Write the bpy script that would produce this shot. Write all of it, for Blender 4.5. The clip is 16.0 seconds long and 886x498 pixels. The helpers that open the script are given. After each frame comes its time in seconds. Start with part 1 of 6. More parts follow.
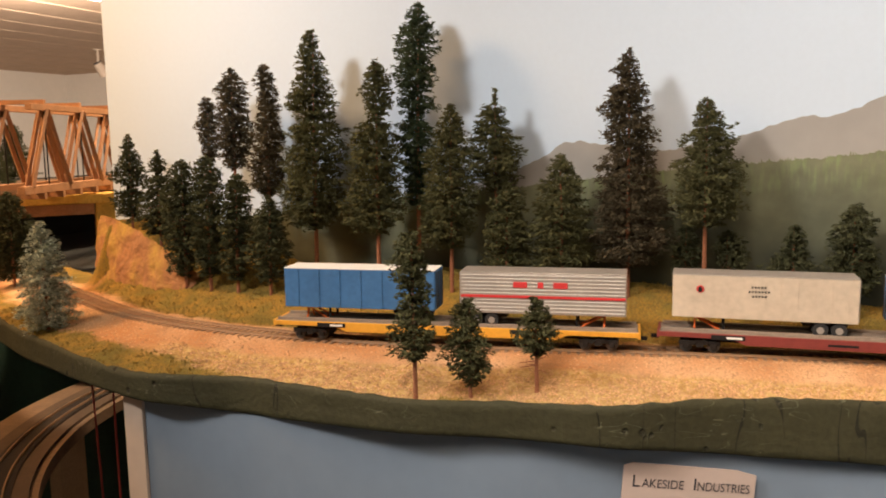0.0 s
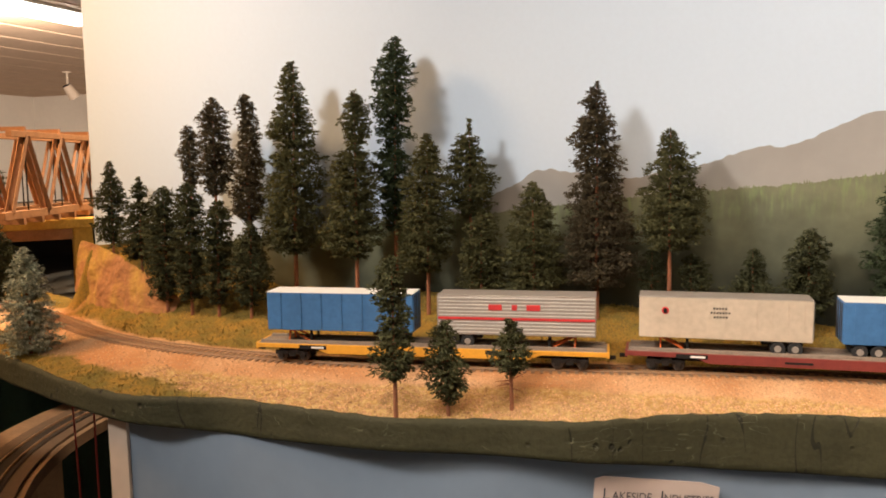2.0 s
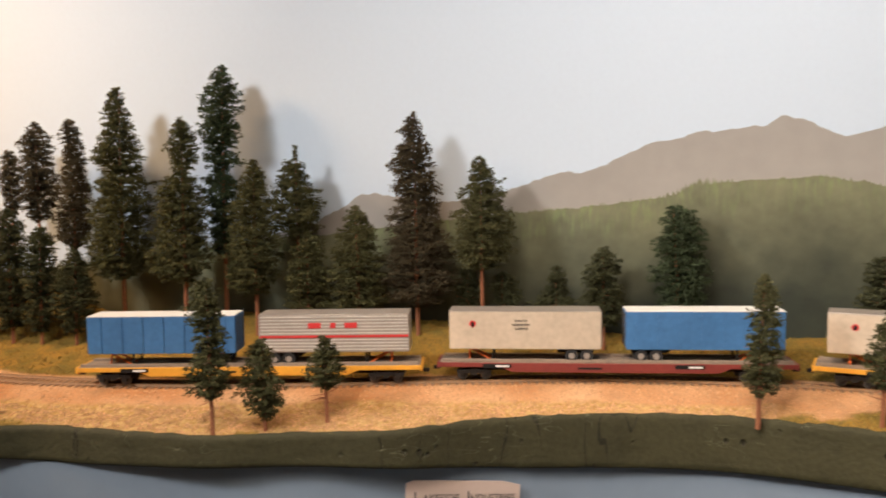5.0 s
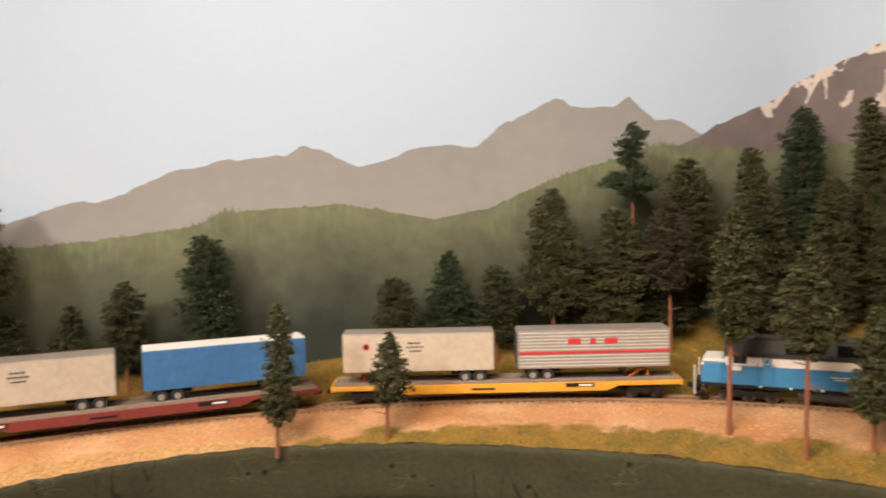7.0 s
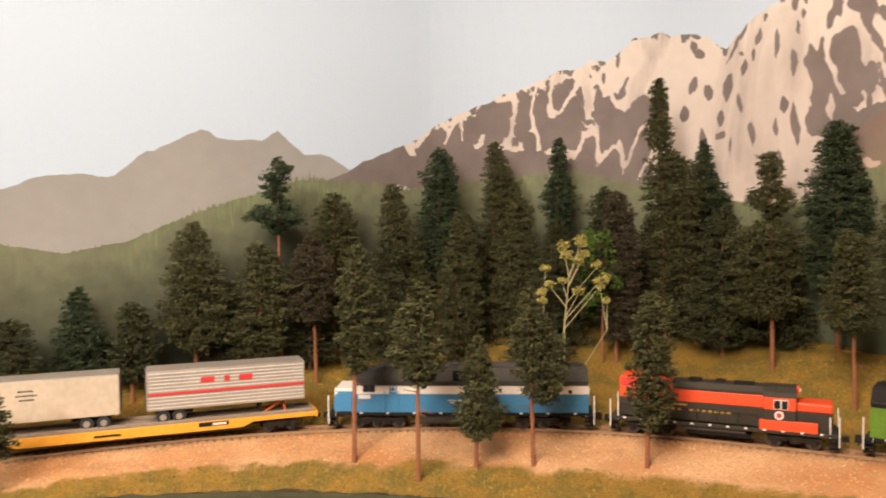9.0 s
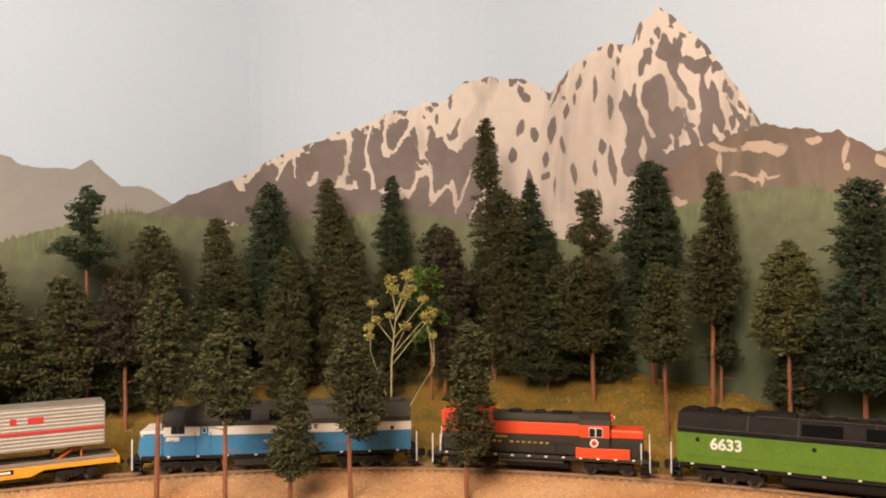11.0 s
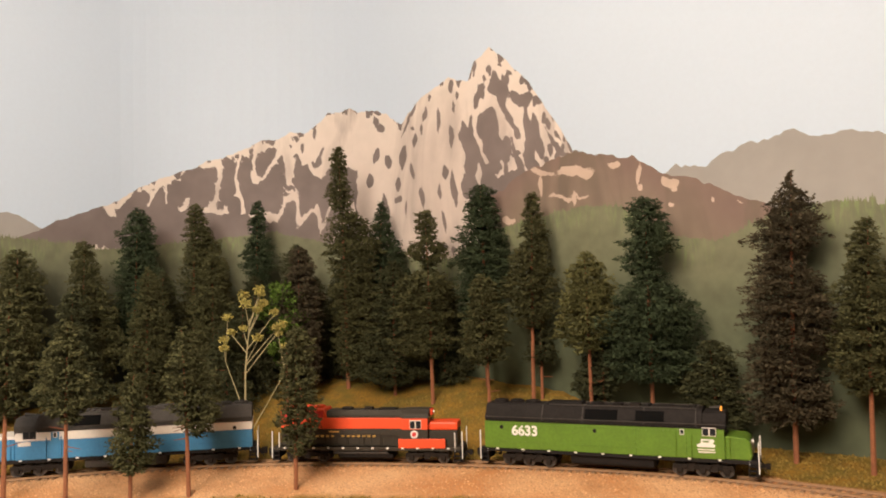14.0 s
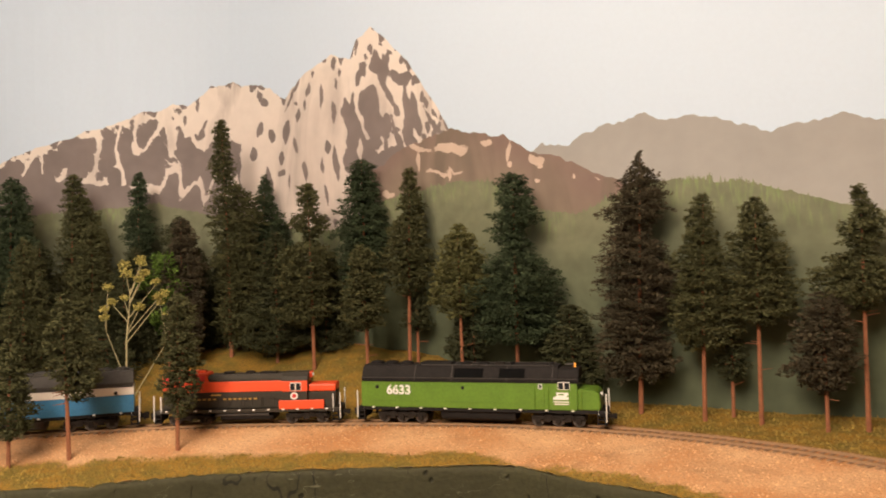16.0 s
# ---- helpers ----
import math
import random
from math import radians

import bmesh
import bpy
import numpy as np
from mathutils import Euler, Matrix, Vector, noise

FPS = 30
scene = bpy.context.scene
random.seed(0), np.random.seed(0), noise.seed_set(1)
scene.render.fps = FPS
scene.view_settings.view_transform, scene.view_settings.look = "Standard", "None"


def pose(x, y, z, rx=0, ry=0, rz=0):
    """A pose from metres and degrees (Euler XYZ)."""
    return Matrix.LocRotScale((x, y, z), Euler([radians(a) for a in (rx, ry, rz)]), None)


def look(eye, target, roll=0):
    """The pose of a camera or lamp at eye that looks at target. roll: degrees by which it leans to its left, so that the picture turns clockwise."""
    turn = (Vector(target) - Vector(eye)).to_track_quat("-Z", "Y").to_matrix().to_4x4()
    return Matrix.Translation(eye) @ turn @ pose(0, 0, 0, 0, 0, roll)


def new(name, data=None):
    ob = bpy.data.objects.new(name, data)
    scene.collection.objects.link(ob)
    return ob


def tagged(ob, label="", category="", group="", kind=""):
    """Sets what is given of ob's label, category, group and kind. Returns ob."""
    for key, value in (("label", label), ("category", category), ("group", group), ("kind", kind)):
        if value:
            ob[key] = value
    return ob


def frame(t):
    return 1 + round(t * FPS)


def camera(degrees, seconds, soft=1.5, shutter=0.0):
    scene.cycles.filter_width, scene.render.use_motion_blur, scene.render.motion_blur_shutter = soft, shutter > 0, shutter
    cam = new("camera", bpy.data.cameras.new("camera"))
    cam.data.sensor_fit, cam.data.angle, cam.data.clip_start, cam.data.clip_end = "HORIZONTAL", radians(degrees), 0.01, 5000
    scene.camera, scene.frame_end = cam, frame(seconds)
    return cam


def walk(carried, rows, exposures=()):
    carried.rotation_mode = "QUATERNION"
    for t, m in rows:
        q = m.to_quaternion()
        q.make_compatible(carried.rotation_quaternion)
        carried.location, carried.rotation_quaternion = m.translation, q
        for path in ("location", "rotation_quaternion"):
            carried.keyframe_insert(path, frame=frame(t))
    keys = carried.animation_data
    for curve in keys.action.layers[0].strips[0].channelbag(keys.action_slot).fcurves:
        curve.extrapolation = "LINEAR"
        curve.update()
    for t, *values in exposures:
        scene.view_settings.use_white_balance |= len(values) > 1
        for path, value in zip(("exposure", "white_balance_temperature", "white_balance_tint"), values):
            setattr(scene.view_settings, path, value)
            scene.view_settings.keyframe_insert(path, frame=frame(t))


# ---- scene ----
# ---- camera and its walk ----
cam = camera(56.9, 16.0, soft=1.85, shutter=0.4)
PATH = [
    (0, (0.1726, 0.1151, 0.1629), (-1.6521, -0.6596, -0.1022), -0.93),
    (0.5, (0.1810, 0.1188, 0.1651), (-1.6694, -0.5966, -0.0886), -1.01),
    (1, (0.1948, 0.1241, 0.1668), (-1.6687, -0.5663, -0.0588), -1.16),
    (1.5, (0.1994, 0.1229, 0.1687), (-1.6626, -0.5759, -0.0422), -1.06),
    (2, (0.2001, 0.1209, 0.1685), (-1.6571, -0.5902, -0.0443), -0.88),
    (2.5, (0.1998, 0.1205, 0.1672), (-1.6590, -0.5868, -0.0442), -0.70),
    (3, (0.2004, 0.1202, 0.1676), (-1.6606, -0.5803, -0.0464), -0.61),
    (5.5, (0.2264, 0.1965, 0.1716), (-1.7541, -0.0339, 0.0155), -1.18),
    (6, (0.2159, 0.2152, 0.1743), (-1.7780, 0.2270, 0.0188), -1.28),
    (6.5, (0.2041, 0.2237, 0.1745), (-1.7660, 0.5388, 0.0351), -1.20),
    (7, (0.2056, 0.2351, 0.1771), (-1.7103, 0.7932, 0.0433), -1.33),
    (7.5, (0.2127, 0.2473, 0.1818), (-1.6320, 1.0120, 0.0715), -1.06),
    (8, (0.2193, 0.2570, 0.1799), (-1.5404, 1.2034, 0.0915), -0.57),
    (8.5, (0.2275, 0.2723, 0.1807), (-1.4538, 1.3514, 0.0858), -0.54),
    (9, (0.2352, 0.2874, 0.1870), (-1.3672, 1.4809, 0.0966), -0.60),
    (11.5, (0.2524, 0.3265, 0.1621), (-1.0837, 1.8135, 0.2244), -0.51),
    (12, (0.2761, 0.3329, 0.1598), (-1.0276, 1.8475, 0.2401), -0.85),
    (12.5, (0.3052, 0.3375, 0.1619), (-0.9764, 1.8694, 0.2657), -1.28),
    (13, (0.3263, 0.3423, 0.1560), (-0.9535, 1.8745, 0.2762), -1.42),
    (13.5, (0.3467, 0.3338, 0.1528), (-0.9222, 1.8742, 0.2827), -1.43),
    (14, (0.3632, 0.3176, 0.1499), (-0.8781, 1.8820, 0.2585), -1.41),
    (14.5, (0.3684, 0.2989, 0.1514), (-0.8350, 1.8946, 0.2243), -1.38),
    (15, (0.3743, 0.2939, 0.1486), (-0.7824, 1.9244, 0.2094), -1.12),
    (15.5, (0.3817, 0.2881, 0.1440), (-0.6970, 1.9716, 0.1941), -1.16),
    (16, (0.3990, 0.2901, 0.1402), (-0.6277, 2.0057, 0.1897), -1.45),
]
walk(cam, [(t, look(eye, target, roll)) for t, eye, target, roll in PATH],
     exposures=[(0.0, -0.14, 6250, 10), (3.2, -0.13, 6250, 10), (5.5, -0.14, 6050, 10), (7.0, -0.14, 6100, 10), (8.0, -0.08, 6250, 10), (9.0, 0.04, 6330, 10),
                (11.5, -0.19, 6430, 10), (13.0, -0.13, 6420, 10), (14.5, -0.12, 6460, 10), (16.0, -0.11, 6520, 10)])

# ---- world and lamps ----
world = bpy.data.worlds.new("room_air")
scene.world = world
world.use_nodes = True
world.node_tree.nodes["Background"].inputs[0].default_value = (1.0, 0.93, 0.86, 1)
world.node_tree.nodes["Background"].inputs[1].default_value = 0.042


def lamp(eye, target, size, watts, colour):
    data = bpy.data.lights.new("area_lamp", "AREA")
    data.shape, data.size, data.energy, data.color = "DISK", size, watts, colour
    ob = new("area_lamp", data)
    ob.matrix_world = look(eye, target)
    return ob


def spot(eye, target, cone, blend, watts, colour, size):
    data = bpy.data.lights.new("spot_lamp", "SPOT")
    data.energy, data.color, data.shadow_soft_size = watts, colour, size
    data.spot_size, data.spot_blend = math.radians(cone), blend
    ob = new("spot_lamp", data)
    ob.matrix_world = look(eye, target)
    return ob


WARM = (1.0, 0.81, 0.64)
spot((-0.13, -1.20, 0.82), (-0.5945, -0.66, 0.26), 60, 1.0, 104.0, (1.0, 0.58, 0.27), 0.14)
spot((0.50, -0.82, 0.88), (-0.5945, 0.02, 0.31), 62, 0.8, 92.0, (1.0, 0.895, 0.785), 0.10)
# Two unseen lamps, added to fill the corner and the second wall.
lamp((0.02, 0.30, 0.92), (-0.45, 0.62, 0.1), 0.20, 5.0, (1.0, 0.78, 0.58))
lamp((0.26, 0.00, 0.64), (0.26, 1.05, 0.10), 0.46, 19.5, WARM)
lamp((-2.6, -3.2, 0.84), (-3.0, -3.6, 0.0), 0.6, 300.0, WARM)
# Unseen warm lamp, added to brighten the bridge.
lamp((-1.05, -0.62, 0.85), (-0.9, -1.0, 0.0), 0.15, 24.0, (1.0, 0.72, 0.46))

# ---- materials ----


def mat(name, colour, rough=0.7, metal=0.0, vary=0.15, scale=60.0, bump=0.0, fine=None, spread=0.0, second=None, split=0.5, shine=0.5):
    m = bpy.data.materials.new(name)
    m.use_nodes = True
    nt = m.node_tree
    b = nt.nodes["Principled BSDF"]
    b.inputs["Roughness"].default_value, b.inputs["Metallic"].default_value = rough, metal
    b.inputs["Specular IOR Level"].default_value = shine
    co = nt.nodes.new("ShaderNodeTexCoord")
    big, small = nt.nodes.new("ShaderNodeTexNoise"), nt.nodes.new("ShaderNodeTexNoise")
    big.inputs["Scale"].default_value, big.inputs["Detail"].default_value = scale, 5
    small.inputs["Scale"].default_value, small.inputs["Detail"].default_value = fine or scale * 7, 3
    for n in (big, small):
        nt.links.new(co.outputs["Object"], n.inputs["Vector"])
    add = nt.nodes.new("ShaderNodeMath")
    add.operation = "ADD"
    nt.links.new(big.outputs["Fac"], add.inputs[0])
    nt.links.new(small.outputs["Fac"], add.inputs[1])
    ramp = nt.nodes.new("ShaderNodeMapRange")
    ramp.inputs["From Min"].default_value, ramp.inputs["From Max"].default_value = 0.6, 1.4
    ramp.inputs["To Min"].default_value, ramp.inputs["To Max"].default_value = 1 - vary, 1 + vary
    nt.links.new(add.outputs[0], ramp.inputs["Value"])
    value = ramp.outputs[0]
    if spread:
        info = nt.nodes.new("ShaderNodeNewGeometry")
        r2 = nt.nodes.new("ShaderNodeMapRange")
        r2.inputs["To Min"].default_value, r2.inputs["To Max"].default_value = 1 - spread, 1 + spread
        nt.links.new(info.outputs["Random Per Island"], r2.inputs["Value"])
        mul = nt.nodes.new("ShaderNodeMath")
        mul.operation = "MULTIPLY"
        nt.links.new(value, mul.inputs[0])
        nt.links.new(r2.outputs[0], mul.inputs[1])
        value = mul.outputs[0]
    sc = nt.nodes.new("ShaderNodeVectorMath")
    sc.operation = "SCALE"
    if second:
        mix = nt.nodes.new("ShaderNodeMix")
        mix.data_type = "RGBA"
        mix.inputs["A"].default_value, mix.inputs["B"].default_value = (*colour, 1), (*second, 1)
        st = nt.nodes.new("ShaderNodeMapRange")
        st.inputs["From Min"].default_value, st.inputs["From Max"].default_value = split - 0.08, split + 0.08
        nt.links.new(big.outputs["Fac"], st.inputs["Value"])
        nt.links.new(st.outputs[0], mix.inputs["Factor"])
        nt.links.new(mix.outputs["Result"], sc.inputs[0])
    else:
        sc.inputs[0].default_value = colour
    nt.links.new(value, sc.inputs["Scale"])
    nt.links.new(sc.outputs[0], b.inputs["Base Color"])
    if bump:
        bp = nt.nodes.new("ShaderNodeBump")
        bp.inputs["Strength"].default_value, bp.inputs["Distance"].default_value = 1.0, bump
        nt.links.new(add.outputs[0], bp.inputs["Height"])
        nt.links.new(bp.outputs[0], b.inputs["Normal"])
    return m


SKY_PAINT = mat("sky_paint", (0.49, 0.585, 0.70), 0.75, vary=0.02, scale=3, bump=0.00006, fine=200)
# End board; its cream tone also stands in for warm light on it.
END_TRIM = mat("cream_warm_lit_batten", (0.62, 0.50, 0.40), 0.7, vary=0.06, scale=12)
VALANCE = mat("pale_blue_valance_paint", (0.20, 0.255, 0.325), 0.6, vary=0.06, scale=8)
CRUMB = mat("tan_crumbs", (0.55, 0.32, 0.155), 0.95, vary=0.2, spread=0.35)
TUFT = mat("turf_tufts", (0.235, 0.158, 0.031), 0.95, vary=0.2, spread=0.28)
TIE = mat("brown_tie", (0.31, 0.185, 0.10), 0.85, vary=0.3, scale=200)
RAIL = mat("rusty_rail", (0.27, 0.155, 0.075), 0.7, 0.0, vary=0.2, scale=200)
BARK = mat("red_brown_bark", (0.27, 0.10, 0.045), 0.85, vary=0.3, scale=150, bump=0.0008)
FOLIAGE = {
    "g": mat("olive_needles", (0.084, 0.083, 0.036), 0.9, vary=0.25, scale=90, spread=0.20, shine=0.1),
    "d": mat("dark_green_needles", (0.062, 0.065, 0.031), 0.9, vary=0.25, scale=90, spread=0.20, shine=0.1),
    "t": mat("blue_green_needles", (0.054, 0.072, 0.037), 0.9, vary=0.25, scale=90, spread=0.20, shine=0.1),
    "b": mat("brown_green_needles", (0.074, 0.060, 0.036), 0.9, vary=0.25, scale=90, spread=0.20, shine=0.1),
    "l": mat("light_olive_needles", (0.125, 0.121, 0.046), 0.9, vary=0.25, scale=90, spread=0.20, shine=0.1),
    "s": mat("frosted_spruce_needles", (0.36, 0.37, 0.26), 0.9, vary=0.35, scale=90, spread=0.4, shine=0.1),
    "y": mat("yellow_green_leaves", (0.43, 0.37, 0.11), 0.9, vary=0.3, scale=90, spread=0.4, shine=0.1),
    "n": mat("bright_green_leaves", (0.10, 0.16, 0.03), 0.9, vary=0.3, scale=90, spread=0.4, shine=0.1),
}
WEED_STEM = mat("pale_dry_stem", (0.36, 0.31, 0.16), 0.8, vary=0.2)
WHITE_WALL = mat("white_room_paint", (0.72, 0.66, 0.58), 0.8, vary=0.04, scale=4)
CEILING = mat("wood_ceiling", (0.50, 0.36, 0.25), 0.7, vary=0.15, scale=8)
FLOOR = mat("brown_carpet", (0.13, 0.11, 0.10), 0.95, vary=0.2, scale=30)
# Darker than PLY: dimness is put into the colour against strong lamps.
LOWER_PLY = mat("darkened_plywood", (0.17, 0.10, 0.052), 0.8, vary=0.3, scale=30)
PLY = mat("plywood", (0.45, 0.31, 0.18), 0.75, vary=0.2, scale=40)
# Near-black tone that stands in for unlit depth behind and below things.
DARK = mat("recess_shade_tone", (0.03, 0.03, 0.028), 0.9, vary=0.2)
CLIFF = mat("orange_rock", (0.30, 0.135, 0.05), 0.9, vary=0.35, scale=22, bump=0.003, second=(0.34, 0.20, 0.04), split=0.55)



def cracked_paint():
    """Brushed olive paint over plaster, with short upright cracks and scattered nicks."""
    m = mat("olive_fascia_paint", (0.044, 0.041, 0.018), 0.75, vary=0.26, scale=30, bump=0.0008, fine=260, shine=0.3)
    nt = m.node_tree
    b = nt.nodes["Principled BSDF"]
    co = nt.nodes.new("ShaderNodeTexCoord")

    def field(scale, squash, lo, hi, kind="ShaderNodeTexNoise"):
        mp = nt.nodes.new("ShaderNodeMapping")
        mp.inputs["Scale"].default_value = (1.0, 1.0, squash)
        nt.links.new(co.outputs["Object"], mp.inputs[0])
        n = nt.nodes.new(kind)
        n.inputs["Scale"].default_value = scale
        nt.links.new(mp.outputs[0], n.inputs["Vector"])
        r = nt.nodes.new("ShaderNodeMapRange")
        r.inputs["From Min"].default_value, r.inputs["From Max"].default_value = lo, hi
        nt.links.new(n.outputs[0], r.inputs["Value"])
        return r.outputs[0]

    def calc(op, *values):
        x = nt.nodes.new("ShaderNodeMath")
        x.operation = op
        for k, v in enumerate(values):
            if isinstance(v, float):
                x.inputs[k].default_value = v
            else:
                nt.links.new(v, x.inputs[k])
        return x.outputs[0]

    def thin(scale, squash, width):
        """Thin winding lines: where a stretched noise crosses its middle."""
        return calc("LESS_THAN", calc("ABSOLUTE", calc("SUBTRACT", field(scale, squash, 0.0, 1.0), 0.5)), width)

    crack = calc("MULTIPLY", thin(26, 0.20, 0.0050), field(17, 0.8, 0.54, 0.57))
    nick = calc("MULTIPLY", field(95, 0.8, 0.24, 0.12, "ShaderNodeTexVoronoi"), field(34, 1.0, 0.57, 0.62))
    hollow = calc("MAXIMUM", crack, nick)
    scratch = calc("MULTIPLY", thin(30, 3.2, 0.0035), field(21, 1.0, 0.56, 0.60))
    shade = nt.nodes.new("ShaderNodeMix")
    shade.data_type = "RGBA"
    shade.inputs["B"].default_value = (0.010, 0.009, 0.005, 1)
    nt.links.new(b.inputs["Base Color"].links[0].from_socket, shade.inputs["A"])
    nt.links.new(calc("MULTIPLY", hollow, 0.75), shade.inputs["Factor"])
    pale = nt.nodes.new("ShaderNodeMix")
    pale.data_type = "RGBA"
    pale.inputs["B"].default_value = (0.13, 0.125, 0.075, 1)
    nt.links.new(shade.outputs["Result"], pale.inputs["A"])
    nt.links.new(calc("MULTIPLY", scratch, 0.8), pale.inputs["Factor"])
    nt.links.new(pale.outputs["Result"], b.inputs["Base Color"])
    bp = nt.nodes.new("ShaderNodeBump")
    bp.inputs["Distance"].default_value = 0.0014
    bp.invert = True
    nt.links.new(hollow, bp.inputs["Height"])
    nt.links.new(b.inputs["Normal"].links[0].from_socket, bp.inputs["Normal"])
    nt.links.new(bp.outputs[0], b.inputs["Normal"])
    return m


FASCIA = cracked_paint()

# ---- building helpers ----


def mesh_object(name, verts, faces, material, parent=None, smooth=False):
    me = bpy.data.meshes.new(name)
    me.from_pydata([tuple(v) for v in verts], [], [tuple(f) for f in faces])
    me.materials.append(material)
    if smooth:
        me.polygons.foreach_set("use_smooth", [True] * len(me.polygons))
    me.update()
    ob = new(name, me)
    ob.parent = parent
    return ob


def part(name, bm, material, parent, label=""):
    me = bpy.data.meshes.new(name)
    bmesh.ops.recalc_face_normals(bm, faces=bm.faces[:])
    bm.to_mesh(me)
    bm.free()
    me.materials.append(material)
    ob = new(name, me)
    ob.parent = parent
    if label:
        tagged(ob, label)
    return ob


def empty(name, m, label, category, group=""):
    ob = new(name)
    ob.empty_display_size = 0.01
    ob.matrix_world = m
    return tagged(ob, label, category, group)


def box(x0, x1, y0, y1, z0, z1, bevel=0.0, bm=None):
    bm2 = bmesh.new()
    bmesh.ops.create_cube(bm2, size=1)
    for v in bm2.verts:
        v.co = Vector(((x0 + x1) / 2 + v.co.x * (x1 - x0), (y0 + y1) / 2 + v.co.y * (y1 - y0), (z0 + z1) / 2 + v.co.z * (z1 - z0)))
    if bevel:
        bmesh.ops.bevel(bm2, geom=bm2.edges[:], offset=bevel, segments=2, affect="EDGES", profile=0.6)
    return join(bm, bm2)


def join(bm, bm2):
    if bm is None:
        return bm2
    me = bpy.data.meshes.new("scrap")
    bm2.to_mesh(me)
    bm2.free()
    bm.from_mesh(me)
    bpy.data.meshes.remove(me)
    return bm


def rod(a, b, r, sides=6, r2=None, bm=None):
    a, b = Vector(a), Vector(b)
    d = b - a
    bm2 = bmesh.new()
    bmesh.ops.create_cone(bm2, cap_ends=True, segments=sides, radius1=r, radius2=r if r2 is None else r2, depth=d.length)
    m = Matrix.Translation((a + b) / 2) @ d.to_track_quat("Z", "Y").to_matrix().to_4x4()
    bmesh.ops.transform(bm2, matrix=m, verts=bm2.verts[:])
    return join(bm, bm2)


def prism(outline, y0, y1, bm=None, bevel=0.0):
    """An outline in x and z, drawn out from y0 to y1."""
    bm2 = bmesh.new()
    face = bm2.faces.new([bm2.verts.new((x, y0, z)) for x, z in outline])
    out = bmesh.ops.extrude_face_region(bm2, geom=[face])
    for v in out["geom"]:
        if isinstance(v, bmesh.types.BMVert):
            v.co.y = y1
    bmesh.ops.recalc_face_normals(bm2, faces=bm2.faces[:])
    if bevel:
        bmesh.ops.bevel(bm2, geom=bm2.edges[:], offset=bevel, segments=1, affect="EDGES")
    return join(bm, bm2)


# ---- the line of the track ----
BENDS = [(-.66, -.98), (-.575, -.78), (-.50, -.62), (-.44, -.49), (-.413, -.36), (-.414, -.22), (-.437, -.08), (-.468, .06),
         (-.488, .19), (-.486, .33), (-.457, .48), (-.40, .62), (-.32, .735), (-.22, .828), (-.11, .892), (0, .94),
         (.1, .966), (.2, .972), (.31, .953), (.42, .908), (.53, .845), (.66, .75)]


def smooth_line(bends, steps=16, rounds=12):
    cp = [np.array(p, float) for p in bends]
    cp = [2 * cp[0] - cp[1]] + cp + [2 * cp[-1] - cp[-2]]
    out = []
    for a, b, c, d in zip(cp, cp[1:], cp[2:], cp[3:]):
        for k in range(steps):
            u = k / steps
            out.append(.5 * (2 * b + (c - a) * u + (2 * a - 5 * b + 4 * c - d) * u * u + (3 * b - a - 3 * c + d) * u ** 3))
    out = np.array(out + [cp[-2]])
    for _ in range(rounds):
        out[1:-1] = .25 * out[:-2] + .5 * out[1:-1] + .25 * out[2:]
    return out


LINE = smooth_line(BENDS)
ARC = np.concatenate([[0], np.cumsum(np.linalg.norm(np.diff(LINE, axis=0), axis=1))])
LENGTH = ARC[-1]


def on_track(s, side=0.0):
    """Place and heading at s metres along the track; side > 0 lies towards the backdrop."""
    p = np.array([np.interp(s, ARC, LINE[:, 0]), np.interp(s, ARC, LINE[:, 1])])
    e = 0.004
    q = np.array([np.interp(s + e, ARC, LINE[:, 0]), np.interp(s + e, ARC, LINE[:, 1])]) - np.array(
        [np.interp(s - e, ARC, LINE[:, 0]), np.interp(s - e, ARC, LINE[:, 1])])
    q /= np.linalg.norm(q)
    return p + side * np.array([-q[1], q[0]]), q


# ---- the backdrop: a wall, a cove and a second wall ----
WALL_X, WALL_Y, COVE = -0.5945, 1.0842, 0.22
WALL_END, WALL_FAR = -0.648, 1.25


def on_wall(u, proud=0.0):
    """Plan of the backdrop at u metres from the start of the cove, standing proud of the paint."""
    turn = COVE * math.pi / 2
    if u <= 0:
        return WALL_X + proud, WALL_Y - COVE + u
    if u >= turn:
        return WALL_X + COVE + u - turn, WALL_Y - proud
    a = u / COVE
    r = COVE - proud
    return WALL_X + COVE - r * math.cos(a), WALL_Y - COVE + r * math.sin(a)


U0, U1 = WALL_END - (WALL_Y - COVE), WALL_FAR


def wall_depth(p, q):
    """From p along q to the backdrop, or to the open ground behind the wall's free end."""
    r = 0.0
    while r < 0.6:
        x, y = p[0] + q[0] * r, p[1] + q[1] * r
        gx, gy = x - WALL_X, WALL_Y - y
        if gx < COVE and gy < COVE:
            if math.hypot(COVE - gx, COVE - gy) > COVE:
                return r
        elif gx < 0 or gy < 0:
            return r
        r += 0.002
    return r


